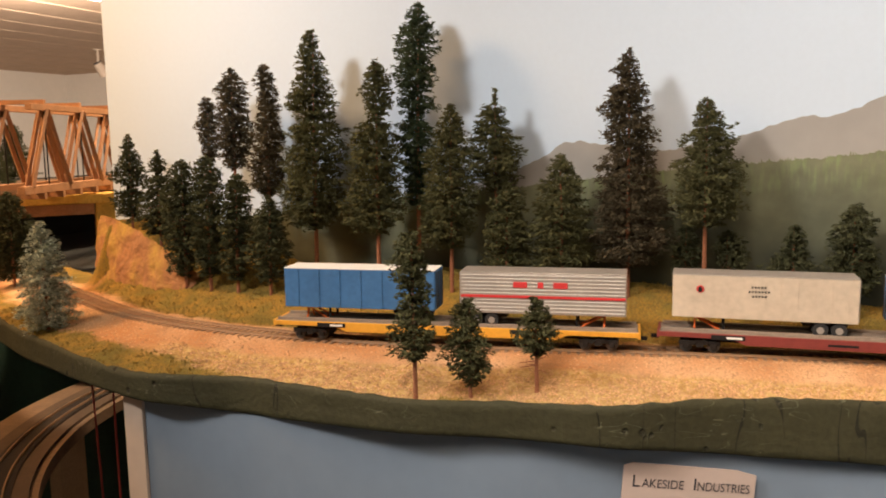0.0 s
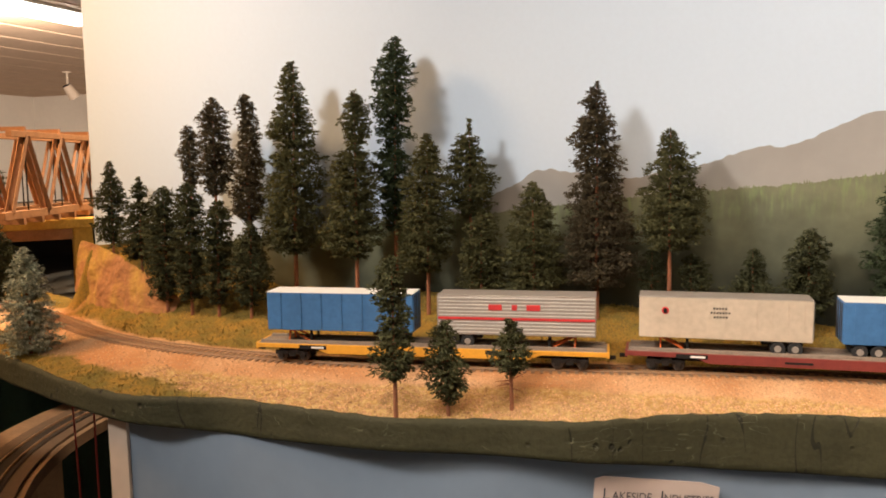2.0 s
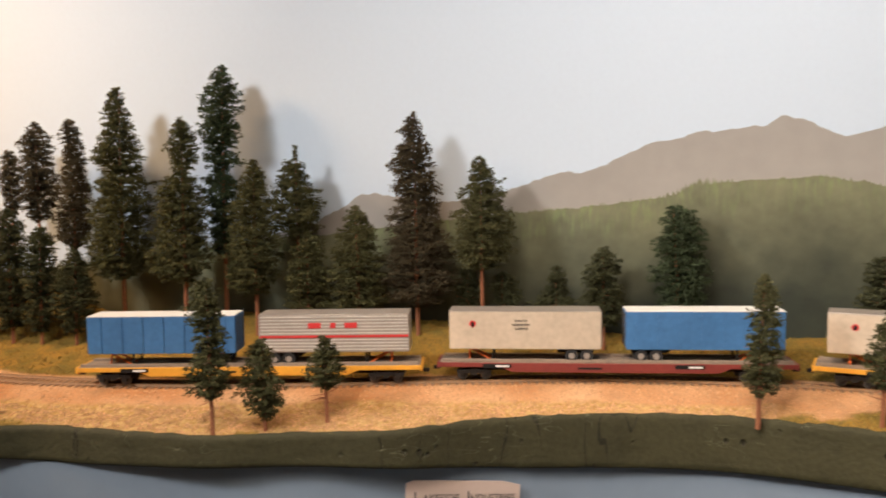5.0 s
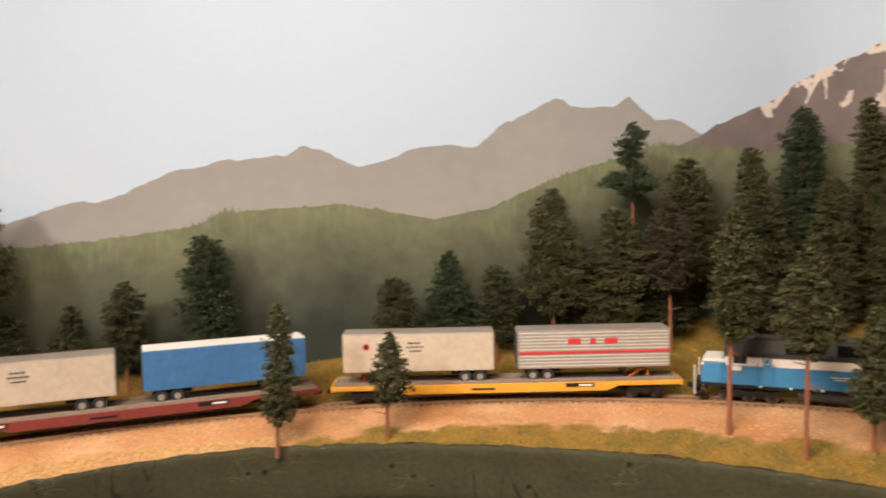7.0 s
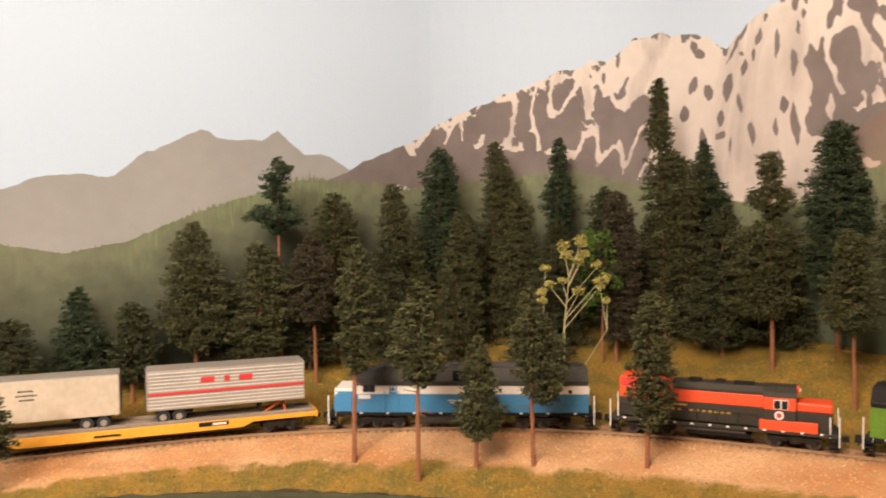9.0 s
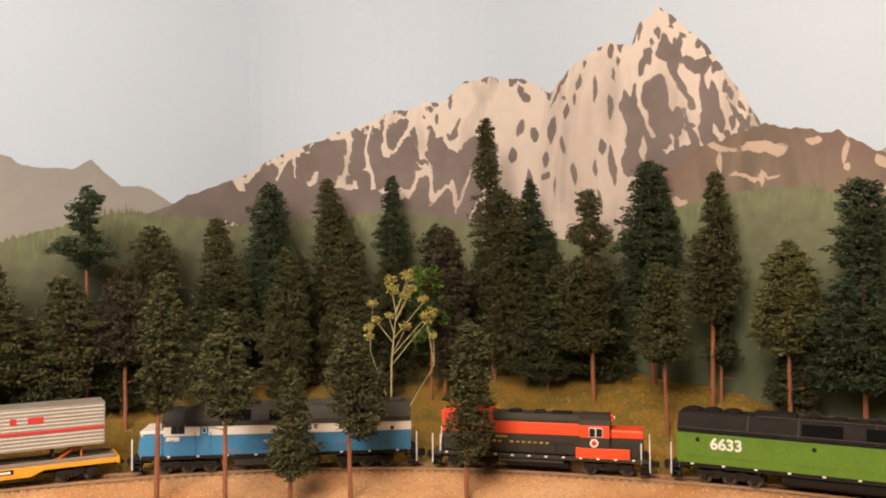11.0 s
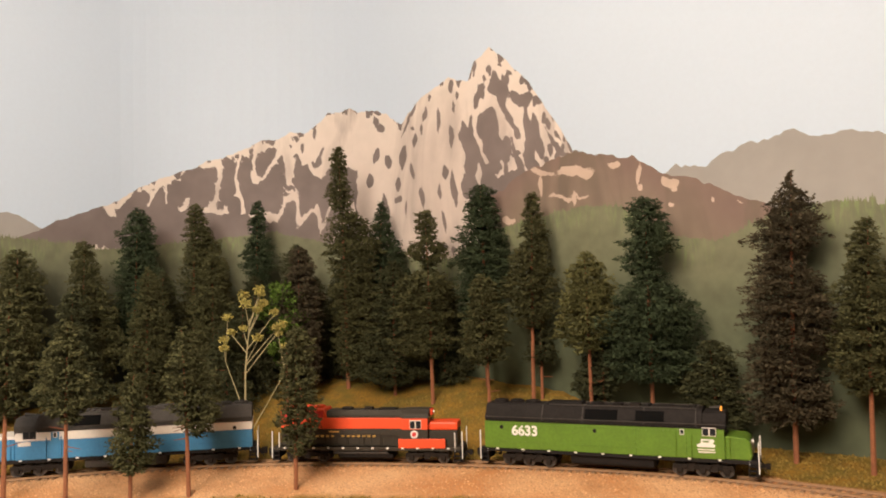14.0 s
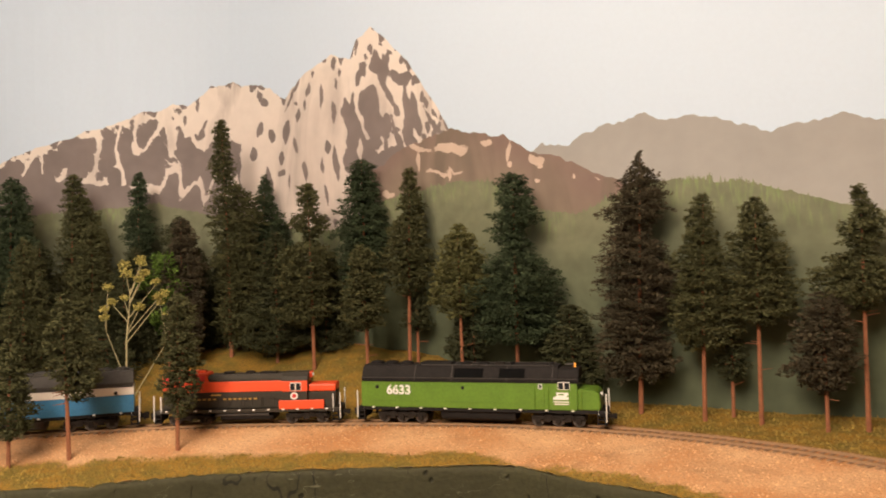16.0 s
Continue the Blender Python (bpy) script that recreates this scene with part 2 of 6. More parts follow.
def build_backdrop():
    us = [U0 + (U1 - U0) * i / 160 for i in range(161)]
    verts, faces = [], []
    for u in us:
        for proud in (0.0, -0.018):
            x, y = on_wall(u, proud)
            verts += [(x, y, -0.05), (x, y, 0.94)]
    for i in range(160):
        a, b = 4 * i, 4 * i + 4
        faces += [(a, b, b + 1, a + 1), (a + 2, a + 3, b + 3, b + 2), (a + 1, b + 1, b + 3, a + 3), (a, a + 2, b + 2, b)]
    faces += [(0, 1, 3, 2), (640, 642, 643, 641)]
    tagged(mesh_object("backdrop", verts, faces, SKY_PAINT), "curved backdrop board painted as pale blue hazy sky", "backdrop", kind="structure")


def painted(name, knots, foot, proud, material, label, jag=0.004, step=0.004, seed=0.0, tufts=0.0, cover=None, tall=5):
    """A painted shape on the backdrop: an uneven upper outline over u, down to foot(u). cover(u, z): how much rock shows."""
    us = np.arange(knots[0][0], knots[-1][0], step)
    ku, kz = [k[0] for k in knots], [k[1] for k in knots]
    verts, faces, where = [], [], []
    for u in us:
        crest = float(np.interp(u, ku, kz))
        z = crest + jag * (noise.noise(Vector((u * 45, seed, 0))) + 0.5 * noise.noise(Vector((u * 140, seed, 3))))
        if tufts:
            z += tufts * abs(noise.noise(Vector((u * 520, seed, 7)))) * (0.25 + 1.6 * abs(noise.noise(Vector((u * 9, seed, 2)))))
        low = min(foot(u), z - 0.001)
        x, y = on_wall(u, proud)
        for k in range(tall):
            h = low + (z - low) * k / (tall - 1)
            verts.append((x, y, h))
            where.append((u, h, crest - h))
    for i in range(len(us) - 1):
        for k in range(tall - 1):
            a, b = tall * i + k, tall * i + tall + k
            faces.append((a, b, b + 1, a + 1))
    bare = cover(np.array(where)) if cover else np.zeros(len(where))
    ob = mesh_object(name, verts, faces, material)
    ob.data.attributes.new("paint", "FLOAT_VECTOR", "POINT").data.foreach_set("vector", np.array(where, np.float32).reshape(-1))
    ob.data.attributes.new("bare", "FLOAT", "POINT").data.foreach_set("value", np.array(bare, np.float32))
    return tagged(ob, label, "backdrop", kind="structure")


def mural(name, high, low, reach, flecks=0.0, fleck_colour=(0.2, 0.3, 0.1), rock=None, west=None, rim=False):
    """Brushed paint that runs from one tone at the crest to another below it, darker westwards to hold shade behind the
    trees; rock: a second colour in hard-edged patches.
    """
    m = bpy.data.materials.new(name)
    m.use_nodes = True
    nt = m.node_tree
    b = nt.nodes["Principled BSDF"]
    b.inputs["Roughness"].default_value = 0.8
    at, cover = nt.nodes.new("ShaderNodeAttribute"), nt.nodes.new("ShaderNodeAttribute")
    at.attribute_name, cover.attribute_name = "paint", "bare"
    sep = nt.nodes.new("ShaderNodeSeparateXYZ")
    nt.links.new(at.outputs["Vector"], sep.inputs[0])

    def rng(value, a, c, lo=0.0, hi=1.0):
        r = nt.nodes.new("ShaderNodeMapRange")
        for key, v in zip(("From Min", "From Max", "To Min", "To Max"), (a, c, lo, hi)):
            r.inputs[key].default_value = v
        nt.links.new(value, r.inputs["Value"])
        return r.outputs[0]

    def tex(scale, sx, sy, distort=0.0, detail=4):
        mp = nt.nodes.new("ShaderNodeMapping")
        mp.inputs["Scale"].default_value = (sx, sy, 0.0)
        nt.links.new(at.outputs["Vector"], mp.inputs[0])
        n = nt.nodes.new("ShaderNodeTexNoise")
        n.inputs["Scale"].default_value, n.inputs["Detail"].default_value, n.inputs["Distortion"].default_value = scale, detail, distort
        nt.links.new(mp.outputs[0], n.inputs["Vector"])
        return n.outputs["Fac"]

    def add(a, c, op="ADD"):
        x = nt.nodes.new("ShaderNodeMath")
        x.operation = op
        for i, v in enumerate((a, c)):
            if isinstance(v, float):
                x.inputs[i].default_value = v
            else:
                nt.links.new(v, x.inputs[i])
        return x.outputs[0]

    def blend(a, c, fac):
        x = nt.nodes.new("ShaderNodeMix")
        x.data_type = "RGBA"
        for key, v in (("A", a), ("B", c)):
            if isinstance(v, tuple):
                x.inputs[key].default_value = (*v, 1)
            else:
                nt.links.new(v, x.inputs[key])
        nt.links.new(fac, x.inputs["Factor"])
        return x.outputs["Result"]

    soft = tex(14, 1, 1)
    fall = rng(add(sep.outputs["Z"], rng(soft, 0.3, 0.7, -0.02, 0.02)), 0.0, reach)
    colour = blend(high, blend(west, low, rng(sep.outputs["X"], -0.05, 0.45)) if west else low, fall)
    if flecks:
        near = rng(add(sep.outputs["Z"], rng(tex(60, 1, 0.3), 0.3, 0.7, -0.012, 0.012)), 0.002, 0.034, 1.0, 0.0)
        brush = rng(tex(260, 1, 0.18), 0.46, 0.66)
        spots = rng(tex(7, 1, 0.5), 0.42, 0.62)
        colour = blend(colour, fleck_colour, add(add(near, brush, "MULTIPLY"), add(spots, flecks, "MULTIPLY"), "MULTIPLY"))
    if rock:
        colour = blend(colour, tuple(0.70 * c for c in low), rng(tex(13, 1.5, 0.40, 1.0), 0.50, 0.70))
        tone = blend(rock, tuple(c * 1.3 for c in rock), rng(tex(20, 1, 1), 0.3, 0.7))
        edge = add(cover.outputs["Fac"], rng(tex(220, 1, 0.6), 0.3, 0.7, -0.0007, 0.0007))
        inside = rng(edge, -0.0003, 0.0003)
        if rim:
            crest = rng(add(sep.outputs["Z"], rng(tex(70, 1, 0.1), 0.42, 0.62, 0.012, -0.008)), 0.0012, 0.0018, 1.0, 0.0)
            inside = add(inside, crest, "MAXIMUM")
        colour = blend(colour, tone, inside)
    grain = rng(tex(60, 1, 1), 0.3, 0.7, 0.86 if flecks else 0.965, 1.14 if flecks else 1.035)
    sc = nt.nodes.new("ShaderNodeVectorMath")
    sc.operation = "SCALE"
    nt.links.new(colour, sc.inputs[0])
    nt.links.new(grain, sc.inputs["Scale"])
    nt.links.new(sc.outputs[0], b.inputs["Base Color"])
    return m


GREY_RIDGE = mural("grey_ridge_paint", (0.285, 0.272, 0.256), (0.345, 0.33, 0.308), 0.10)
# The foot tones also carry the shade behind the trees, most of all westwards.
HILL_PAINT = mural("shaded_green_hill_paint", (0.160, 0.165, 0.098), (0.078, 0.094, 0.052), 0.11, 0.9, (0.19, 0.25, 0.10), west=(0.026, 0.033, 0.022))
SNOW_PAINT = mural("snow_paint", (0.65, 0.575, 0.51), (0.585, 0.50, 0.445), 0.12, rock=(0.150, 0.122, 0.114), rim=True)
BROWN_HILL = mural("brown_hill_paint", (0.185, 0.125, 0.105), (0.215, 0.165, 0.125), 0.06, rock=(0.43, 0.33, 0.265))


# rock and snow patches of the mural: place and half-sizes along and up the board in millimetres, lean in degrees
FLANK_ROCKS = [(90, 226, 120, 16, 0), (-70, 240, 55, 26, 0), (-30, 254, 26, 16, 20), (-95, 232, 40, 14, 0), (10, 240, 50, 18, 0), (42, 284, 18.6, 15.9, 0), (62, 260, 34.3, 19.0, 0), (76, 242, 68.6, 22.1, 0), (78, 299, 8.9, 8.9, 0), (107, 305, 20.1, 19.5, 0), (119, 313, 7.7, 10.6, 0), (143, 330, 12.7, 11.4, 0), (155, 317, 10.0, 19.9, 0), (149, 297, 14.2, 10.7, 0), (162, 342, 11.5, 4.6, -5), (138, 276, 23.3, 19.7, 0), (95, 274, 27.6, 14.1, 0), (117, 250, 48.7, 22.5, 0), (24, 257, 12.5, 11.4, 0)]
CRAG_ROCKS = [(181, 350, 5.1, 6.2, 0), (183, 320, 7.4, 24.6, 3), (204, 337, 18.1, 16.2, 0), (198, 313, 4.5, 10.0, 0), (181, 285, 4.4, 11.5, 0), (198, 276, 7.5, 16.9, 0), (228, 303, 15.6, 16.2, 0), (241, 334, 8.0, 9.3, 0), (247, 309, 11.3, 18.5, 0), (232, 268, 33.0, 16.9, 0), (241, 250, 31.9, 16.9, 0), (203, 255, 15.0, 10.8, 0), (263, 305, 10.8, 29.2, 8), (283, 329, 14.7, 20.7, 0), (284, 304, 10.4, 10.7, 0), (272, 264, 5.9, 13.8, 0), (250, 352, 3.2, 6.9, 0), (230, 354, 2.0, 3.9, 0)]
DOME_ROCKS = [(240, 365, 7.2, 3.9, -20), (215, 362, 5.4, 1.9, 0), (270, 366, 2.5, 7.7, 0), (290, 392, 6.2, 3.8, 0), (375, 384, 4.9, 3.7, 0), (370, 372, 4.0, 8.1, -15), (378, 363, 6.9, 5.9, 0), (370, 326, 6.9, 9.6, 25), (359, 296, 7.0, 11.1, 8), (392, 320, 6.8, 11.0, -10), (385, 253, 6.8, 23.4, -8)]
FACE_ROCKS = [(417, 321, 6.6, 17.4, 12), (436, 338, 3.7, 12.9, 8), (433, 356, 4.6, 2.2, 0), (406, 289, 4.8, 8.7, 0), (406, 269, 5.7, 5.1, 0), (430, 298, 3.7, 8.6, -15), (445, 270, 4.6, 13.5, 0), (419, 254, 1.9, 9.4, 0), (462, 395, 2.7, 6.4, 0), (453, 372, 3.6, 10.7, 15), (473, 359, 3.1, 14.8, 0), (447, 351, 3.2, 7.8, 0), (494, 398, 3.5, 6.3, 0), (502, 386, 2.2, 4.2, 0), (497, 373, 2.2, 7.7, -10), (494, 333, 4.4, 15.3, 0), (484, 290, 5.3, 9.1, -15), (497, 272, 5.2, 19.4, -6)]
GULLY_ROCKS = [(474, 272, 3.1, 9.8, 0), (479, 235, 3.1, 13.3, -10), (475, 207, 9.8, 4.2, 0), (491, 203, 2.6, 6.9, 0), (428, 368, 2.3, 24.5, 32), (532, 416, 3.4, 8.2, 8), (529, 403, 2.5, 4.8, 0), (550, 409, 3.3, 8.8, 0), (544, 397, 2.5, 5.4, 0), (539, 384, 5.8, 10.2, -12), (532, 374, 4.2, 10.2, 12), (555, 382, 7.4, 14.9, -12), (566, 366, 7.3, 11.4, -20), (575, 389, 3.2, 8.7, 0), (596, 389, 3.9, 5.3, 0), (563, 411, 4.1, 2.0, 30)]
PEAK_ROCKS = [(585, 370, 7.1, 8.0, 0), (598, 365, 11.0, 8.6, 0), (614, 359, 5.4, 7.8, -20), (576, 344, 4.0, 17.3, -22), (586, 326, 4.8, 9.3, -30), (545, 341, 14.1, 23.0, 0), (553, 317, 14.0, 22.9, -5), (568, 312, 8.9, 18.7, 0), (584, 306, 7.1, 4.0, 0), (612, 330, 6.2, 18.3, -6), (617, 307, 5.4, 14.3, -8), (601, 299, 8.6, 19.7, 0), (607, 284, 7.7, 7.9, 0), (551, 290, 11.5, 7.4, 0), (578, 397, 4.8, 2.0, 40)]
COULOIR_ROCKS = [(522, 303, 9.3, 20.6, 4), (518, 281, 9.4, 19.2, 4), (526, 267, 11.8, 9.6, 0), (523, 339, 3.4, 21.3, 6), (540, 278, 7.5, 15.6, 0), (568, 271, 12.9, 9.4, 0), (584, 277, 15.1, 9.3, 0), (576, 263, 30.4, 13.3, 0), (536, 349, 3.3, 8.9, 0), (629, 335, 3.0, 7.1, -10), (624, 339, 2.3, 7.8, 0), (632, 321, 2.3, 5.2, 0), (639, 324, 2.2, 7.7, -15), (629, 305, 3.0, 8.4, 0)]
EAST_ROCKS = [(637, 295, 3.7, 8.4, 0), (643, 307, 3.0, 5.8, 0), (650, 290, 3.0, 6.4, 0), (625, 292, 3.0, 5.8, 0), (617, 280, 4.6, 5.2, 0), (646, 317, 2.2, 4.5, 0), (634, 283, 9.0, 3.9, 0)]
HILL_SNOWS = [(618, 279, 20.6, 3.3, 27), (616, 266, 3.1, 9.8, 0), (659, 275, 20.5, 5.1, 4), (641, 249, 14.9, 2.6, 10), (656, 248, 2.9, 7.0, 0), (661, 252, 10.2, 1.6, 0), (704, 275, 6.9, 3.1, 20), (731, 263, 2.7, 9.8, 5), (733, 251, 2.7, 3.0, -30), (763, 254, 9.1, 4.8, 10), (767, 247, 2.6, 3.6, 0), (805, 232, 1.8, 2.9, -30), (572, 232, 9.6, 4.0, 20), (765, 231, 2.3, 1.5, 30), (831, 227, 3.0, 1.1, 0)]


def patches(groups, ragged, seed, veins=0.0):
    """A field over the board, in metres: above 0 inside a patch of paint, with brushed, uneven edges."""
    marks = [np.array(m) * (0.001, 0.001, 0.001, 0.001, 1.0) for g in groups for m in g]

    def cover(where):
        u, z = where[:, 0].copy(), where[:, 1].copy()
        for size, amount in ((34, 1.2), (95, 0.75), (260, 0.30)):
            wob = np.array([noise.noise_vector(Vector((a * size, b * size * 0.55, seed))) for a, b in zip(u, z)])
            u += ragged * amount * wob[:, 0]
            z += 2.3 * ragged * amount * wob[:, 1]
        best = np.full(len(u), -0.02)
        for cu, cz, ru, rz, lean in marks:
            c, s = math.cos(math.radians(lean)), math.sin(math.radians(lean))
            du, dz = u - cu, z - cz
            p = 1.4 if rz > 1.35 * ru else 1.9
            reach = (np.abs((du * c - dz * s) / ru) ** p + np.abs((du * s + dz * c) / rz) ** p) ** (1 / p)
            best = np.maximum(best, (1.02 - reach) * min(ru, rz))
        # bare rock between forking runs of snow on the west flank, and streaks of rock down the peak
        if veins:
            depth = np.interp(u, [p[0] for p in SNOW], [p[1] for p in SNOW]) - z
            runs = np.array([noise.noise(Vector(((a - 0.25 * b) * 40, b * 15, seed + 8))) for a, b in zip(u, z)])
            inside = np.minimum.reduce([(depth - np.interp(u, [0.0, 0.17, 0.25, 0.34], [0.006, 0.010, 0.045, 0.085])) * 0.5, (0.335 - u) * 0.4, u * 0.4])
            best = np.maximum(best, inside)
            keep = 0.03 * np.maximum.reduce([np.interp(u, [0.05, 0.17, 0.30], [0.275, 0.262, 0.225]) - z, 0.03 - u, u - 0.33, np.zeros(len(u))]) * 60
            best = np.minimum(best, (np.abs(runs) - 0.095) * 0.022 + keep)
            streaks = np.array([noise.noise(Vector(((a + 0.25 * b) * 66, b * 17, seed + 12))) for a, b in zip(u, z)])
            inside = np.minimum.reduce([(depth - 0.018) * 0.5, (u - 0.505) * 0.4, (0.655 - u) * 0.4])
            best = np.maximum(best, np.minimum((streaks - 0.20) * 0.016, inside))
        # thin gullies of snow that wind down the west flank
        gully = np.array([noise.noise(Vector((a * 62 + 1.2 * b * 40, b * 17, seed + 4))) for a, b in zip(u, z)])
        fade = np.clip((z - 0.262) / 0.03, 0.0, 1.0) * np.clip((0.27 - u) / 0.02, 0.0, 1.0) * veins
        return best - fade * np.clip(0.11 - np.abs(gully), 0.0, 0.11) * 0.075
    return cover


build_backdrop()
GREY_A = [(-1.10, .105), (-1.0, .128), (-.952, .156), (-.932, .160), (-.905, .155), (-.86, .148), (-.786, .163), (-.74, .179), (-.722, .175), (-.654, .204),
          (-.607, .213), (-.55, .218), (-.537, .227), (-.51, .220), (-.481, .205), (-.443, .215), (-.416, .226), (-.356, .226), (-.334, .245),
          (-.306, .257), (-.269, .276), (-.251, .266), (-.202, .266), (-.183, .277), (-.15, .252), (-.125, .254), (-.06, .22), (0.0, .20)]
painted("backdrop_far_ridge", GREY_A, lambda u: 0.10, 0.0008, GREY_RIDGE, "warm grey distant mountain ridge painted on the backdrop", 0.0038, 0.002, seed=1)
GREY_B = [(.70, .22), (.756, .262), (.769, .270), (.801, .265), (.82, .276), (.859, .288), (.907, .281), (.939, .280), (.979, .266), (.996, .259),
          (1.027, .265), (1.059, .267), (1.12, .25), (1.2, .26)]
painted("backdrop_far_ridge", GREY_B, lambda u: 0.10, 0.0008, GREY_RIDGE, "warm grey distant mountain ridge painted on the backdrop", 0.0075, 0.0015, seed=5)
SNOW = [(-.12, .225), (-.093, .237), (-.056, .254), (.001, .276), (.026, .292), (.08, .318), (.169, .352), (.191, .363), (.26, .375), (.278, .385), (.288, .395),
        (.328, .394), (.374, .386), (.414, .364), (.449, .392), (.492, .408), (.520, .397), (.529, .419), (.551, .433), (.576, .410), (.596, .392),
        (.615, .363), (.639, .330), (.66, .29), (.70, .24)]
painted("backdrop_snow_peak", SNOW, lambda u: 0.12, 0.0016, SNOW_PAINT, "cream snow-covered mountain peak painted on the backdrop", 0.0045, 0.0014, seed=9, cover=patches([FLANK_ROCKS, CRAG_ROCKS, DOME_ROCKS, FACE_ROCKS, GULLY_ROCKS, PEAK_ROCKS, COULOIR_ROCKS, EAST_ROCKS], 0.0030, 2.0, 0.35), tall=210)
BROWN = [(.545, .255), (.571, .271), (.605, .286), (.651, .295), (.675, .296), (.706, .283), (.723, .286), (.752, .264), (.787, .256), (.815, .240), (.853, .225), (.90, .19)]
painted("backdrop_brown_foothill", BROWN, lambda u: 0.12, 0.0024, BROWN_HILL, "brown bare foothill with snow patches painted on the backdrop", 0.0060, 0.0015, seed=13, cover=patches([HILL_SNOWS], 0.0026, 6.0), tall=90)
HILL = [(-1.33, .075), (-1.25, .088), (-1.1, .105), (-.993, .116), (-.862, .130), (-.785, .137), (-.713, .143), (-.641, .151), (-.613, .162), (-.569, .166), (-.499, .169), (-.451, .160),
        (-.404, .151), (-.349, .161), (-.311, .175), (-.259, .194), (-.206, .209), (-.158, .223), (-.101, .223), (-.02, .213), (.10, .226), (.204, .238),
        (.257, .226), (.38, .20), (.494, .188), (.569, .222), (.667, .238), (.707, .233), (.765, .200), (.808, .192), (.871, .217), (.904, .221),
        (.978, .212), (1.011, .202), (1.048, .190), (1.086, .180), (1.22, .17)]
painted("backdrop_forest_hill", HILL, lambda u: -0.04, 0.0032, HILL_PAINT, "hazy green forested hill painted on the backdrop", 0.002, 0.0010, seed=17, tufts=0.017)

# ---- the ground of the layout ----


def lerp(table, s):
    return float(np.interp(s, [k for k, _ in table], [v for _, v in table]))


FRONT = [(0, .085), (.42, .080), (.55, .077), (.62, .090), (.69, .101), (.72, .090), (.76, .077), (.82, .087), (.885, .102), (.96, .095), (1.025, .097), (1.06, .083), (1.10, .069), (1.17, .059), (1.25, .054), (1.30, .055),
         (1.42, .072), (1.55, .100), (1.70, .122), (1.80, .134), (1.90, .136), (2.0, .122), (2.1, .112), (2.2, .103), (2.29, .086), (2.37, .112), (2.6, .12), (2.95, .12)]
EDGE_Z = [(0, -.012), (.5, -.015), (1.2, -.015), (1.6, -.014), (1.9, -.020), (2.2, -.017), (2.95, -.017)]
FOOT_Z = [(0, -.034), (.5, -.042), (.56, -.041), (.62, -.0375), (.69, -.038), (.74, -.043), (.77, -.046), (.82, -.0435), (.885, -.0405), (.95, -.0415), (1.025, -.045), (1.06, -.050), (1.1, -.055), (1.15, -.059), (1.25, -.0605), (1.4, -.060), (1.5, -.059), (2.95, -.063)]
HILL_Z = [(0, .0), (.33, .0), (.37, .078), (.44, .076), (.54, .050), (.62, .032), (.80, .034), (1.0, .032), (1.15, .022), (1.3, .016), (1.6, .024), (1.75, .036), (1.92, .052),
          (2.08, .054), (2.17, .044), (2.23, .016), (2.3, .005), (2.95, .002)]


def coarse(s, d):
    """1 on the coarse slope below the ledge of the roadbed, 0 on the smooth shelf."""
    reach = min(1.0, max(0.0, (s - 0.62) / 0.08)) * min(1.0, max(0.0, (1.40 - s) / 0.12))
    ledge = 0.040 + 0.006 * noise.noise(Vector((s * 22, 1, 3))) + 0.002 * noise.noise(Vector((s * 110, 4, 2)))
    return reach * min(1.0, max(0.0, (-d - ledge) / 0.003))


def ground_z(s, d, back):
    bed = -0.0031
    if d < -0.020:
        f = (-d - 0.020) / max(lerp(FRONT, s) - 0.020, 0.01)
        z = bed + (lerp(EDGE_Z, s) - bed) * (f ** 0.8)
    elif d > 0.020:
        f = min(1.0, (d - 0.020) / max(min(back, 0.26) - 0.022, 0.02))
        z = bed - 0.001 + (lerp(HILL_Z, s) - bed) * (f * f * (3 - 2 * f))
    else:
        z = bed
    rough = min(1.0, max(0.0, (abs(d) - 0.012) / 0.02))
    z -= 0.0030 * coarse(s, d)
    rough *= 1.0 + 0.6 * coarse(s, d)
    return z + rough * (0.0022 * noise.noise(Vector((s * 38, d * 38, 1))) + 0.0011 * noise.noise(Vector((s * 150, d * 150, 5))))


def zone_of(s, d):
    """0 on gravel, 1 on turf."""
    n = 0.016 * noise.noise(Vector((s * 28, d * 60, 2))) + 0.006 * noise.noise(Vector((s * 120, d * 160, 8)))
    front = lerp([(0, .050), (.55, .052), (.68, .058), (.78, .095), (1.1, .11), (1.28, .11), (1.36, .050), (1.5, .056), (1.7, .074), (1.9, .082), (2.25, .070), (2.3, .09), (2.6, .11), (2.95, .11)], s)
    edge = front + n if d < 0 else 0.024 + 0.4 * n
    return min(1.0, max(0.0, (abs(d) - edge) / 0.007 + 0.5))


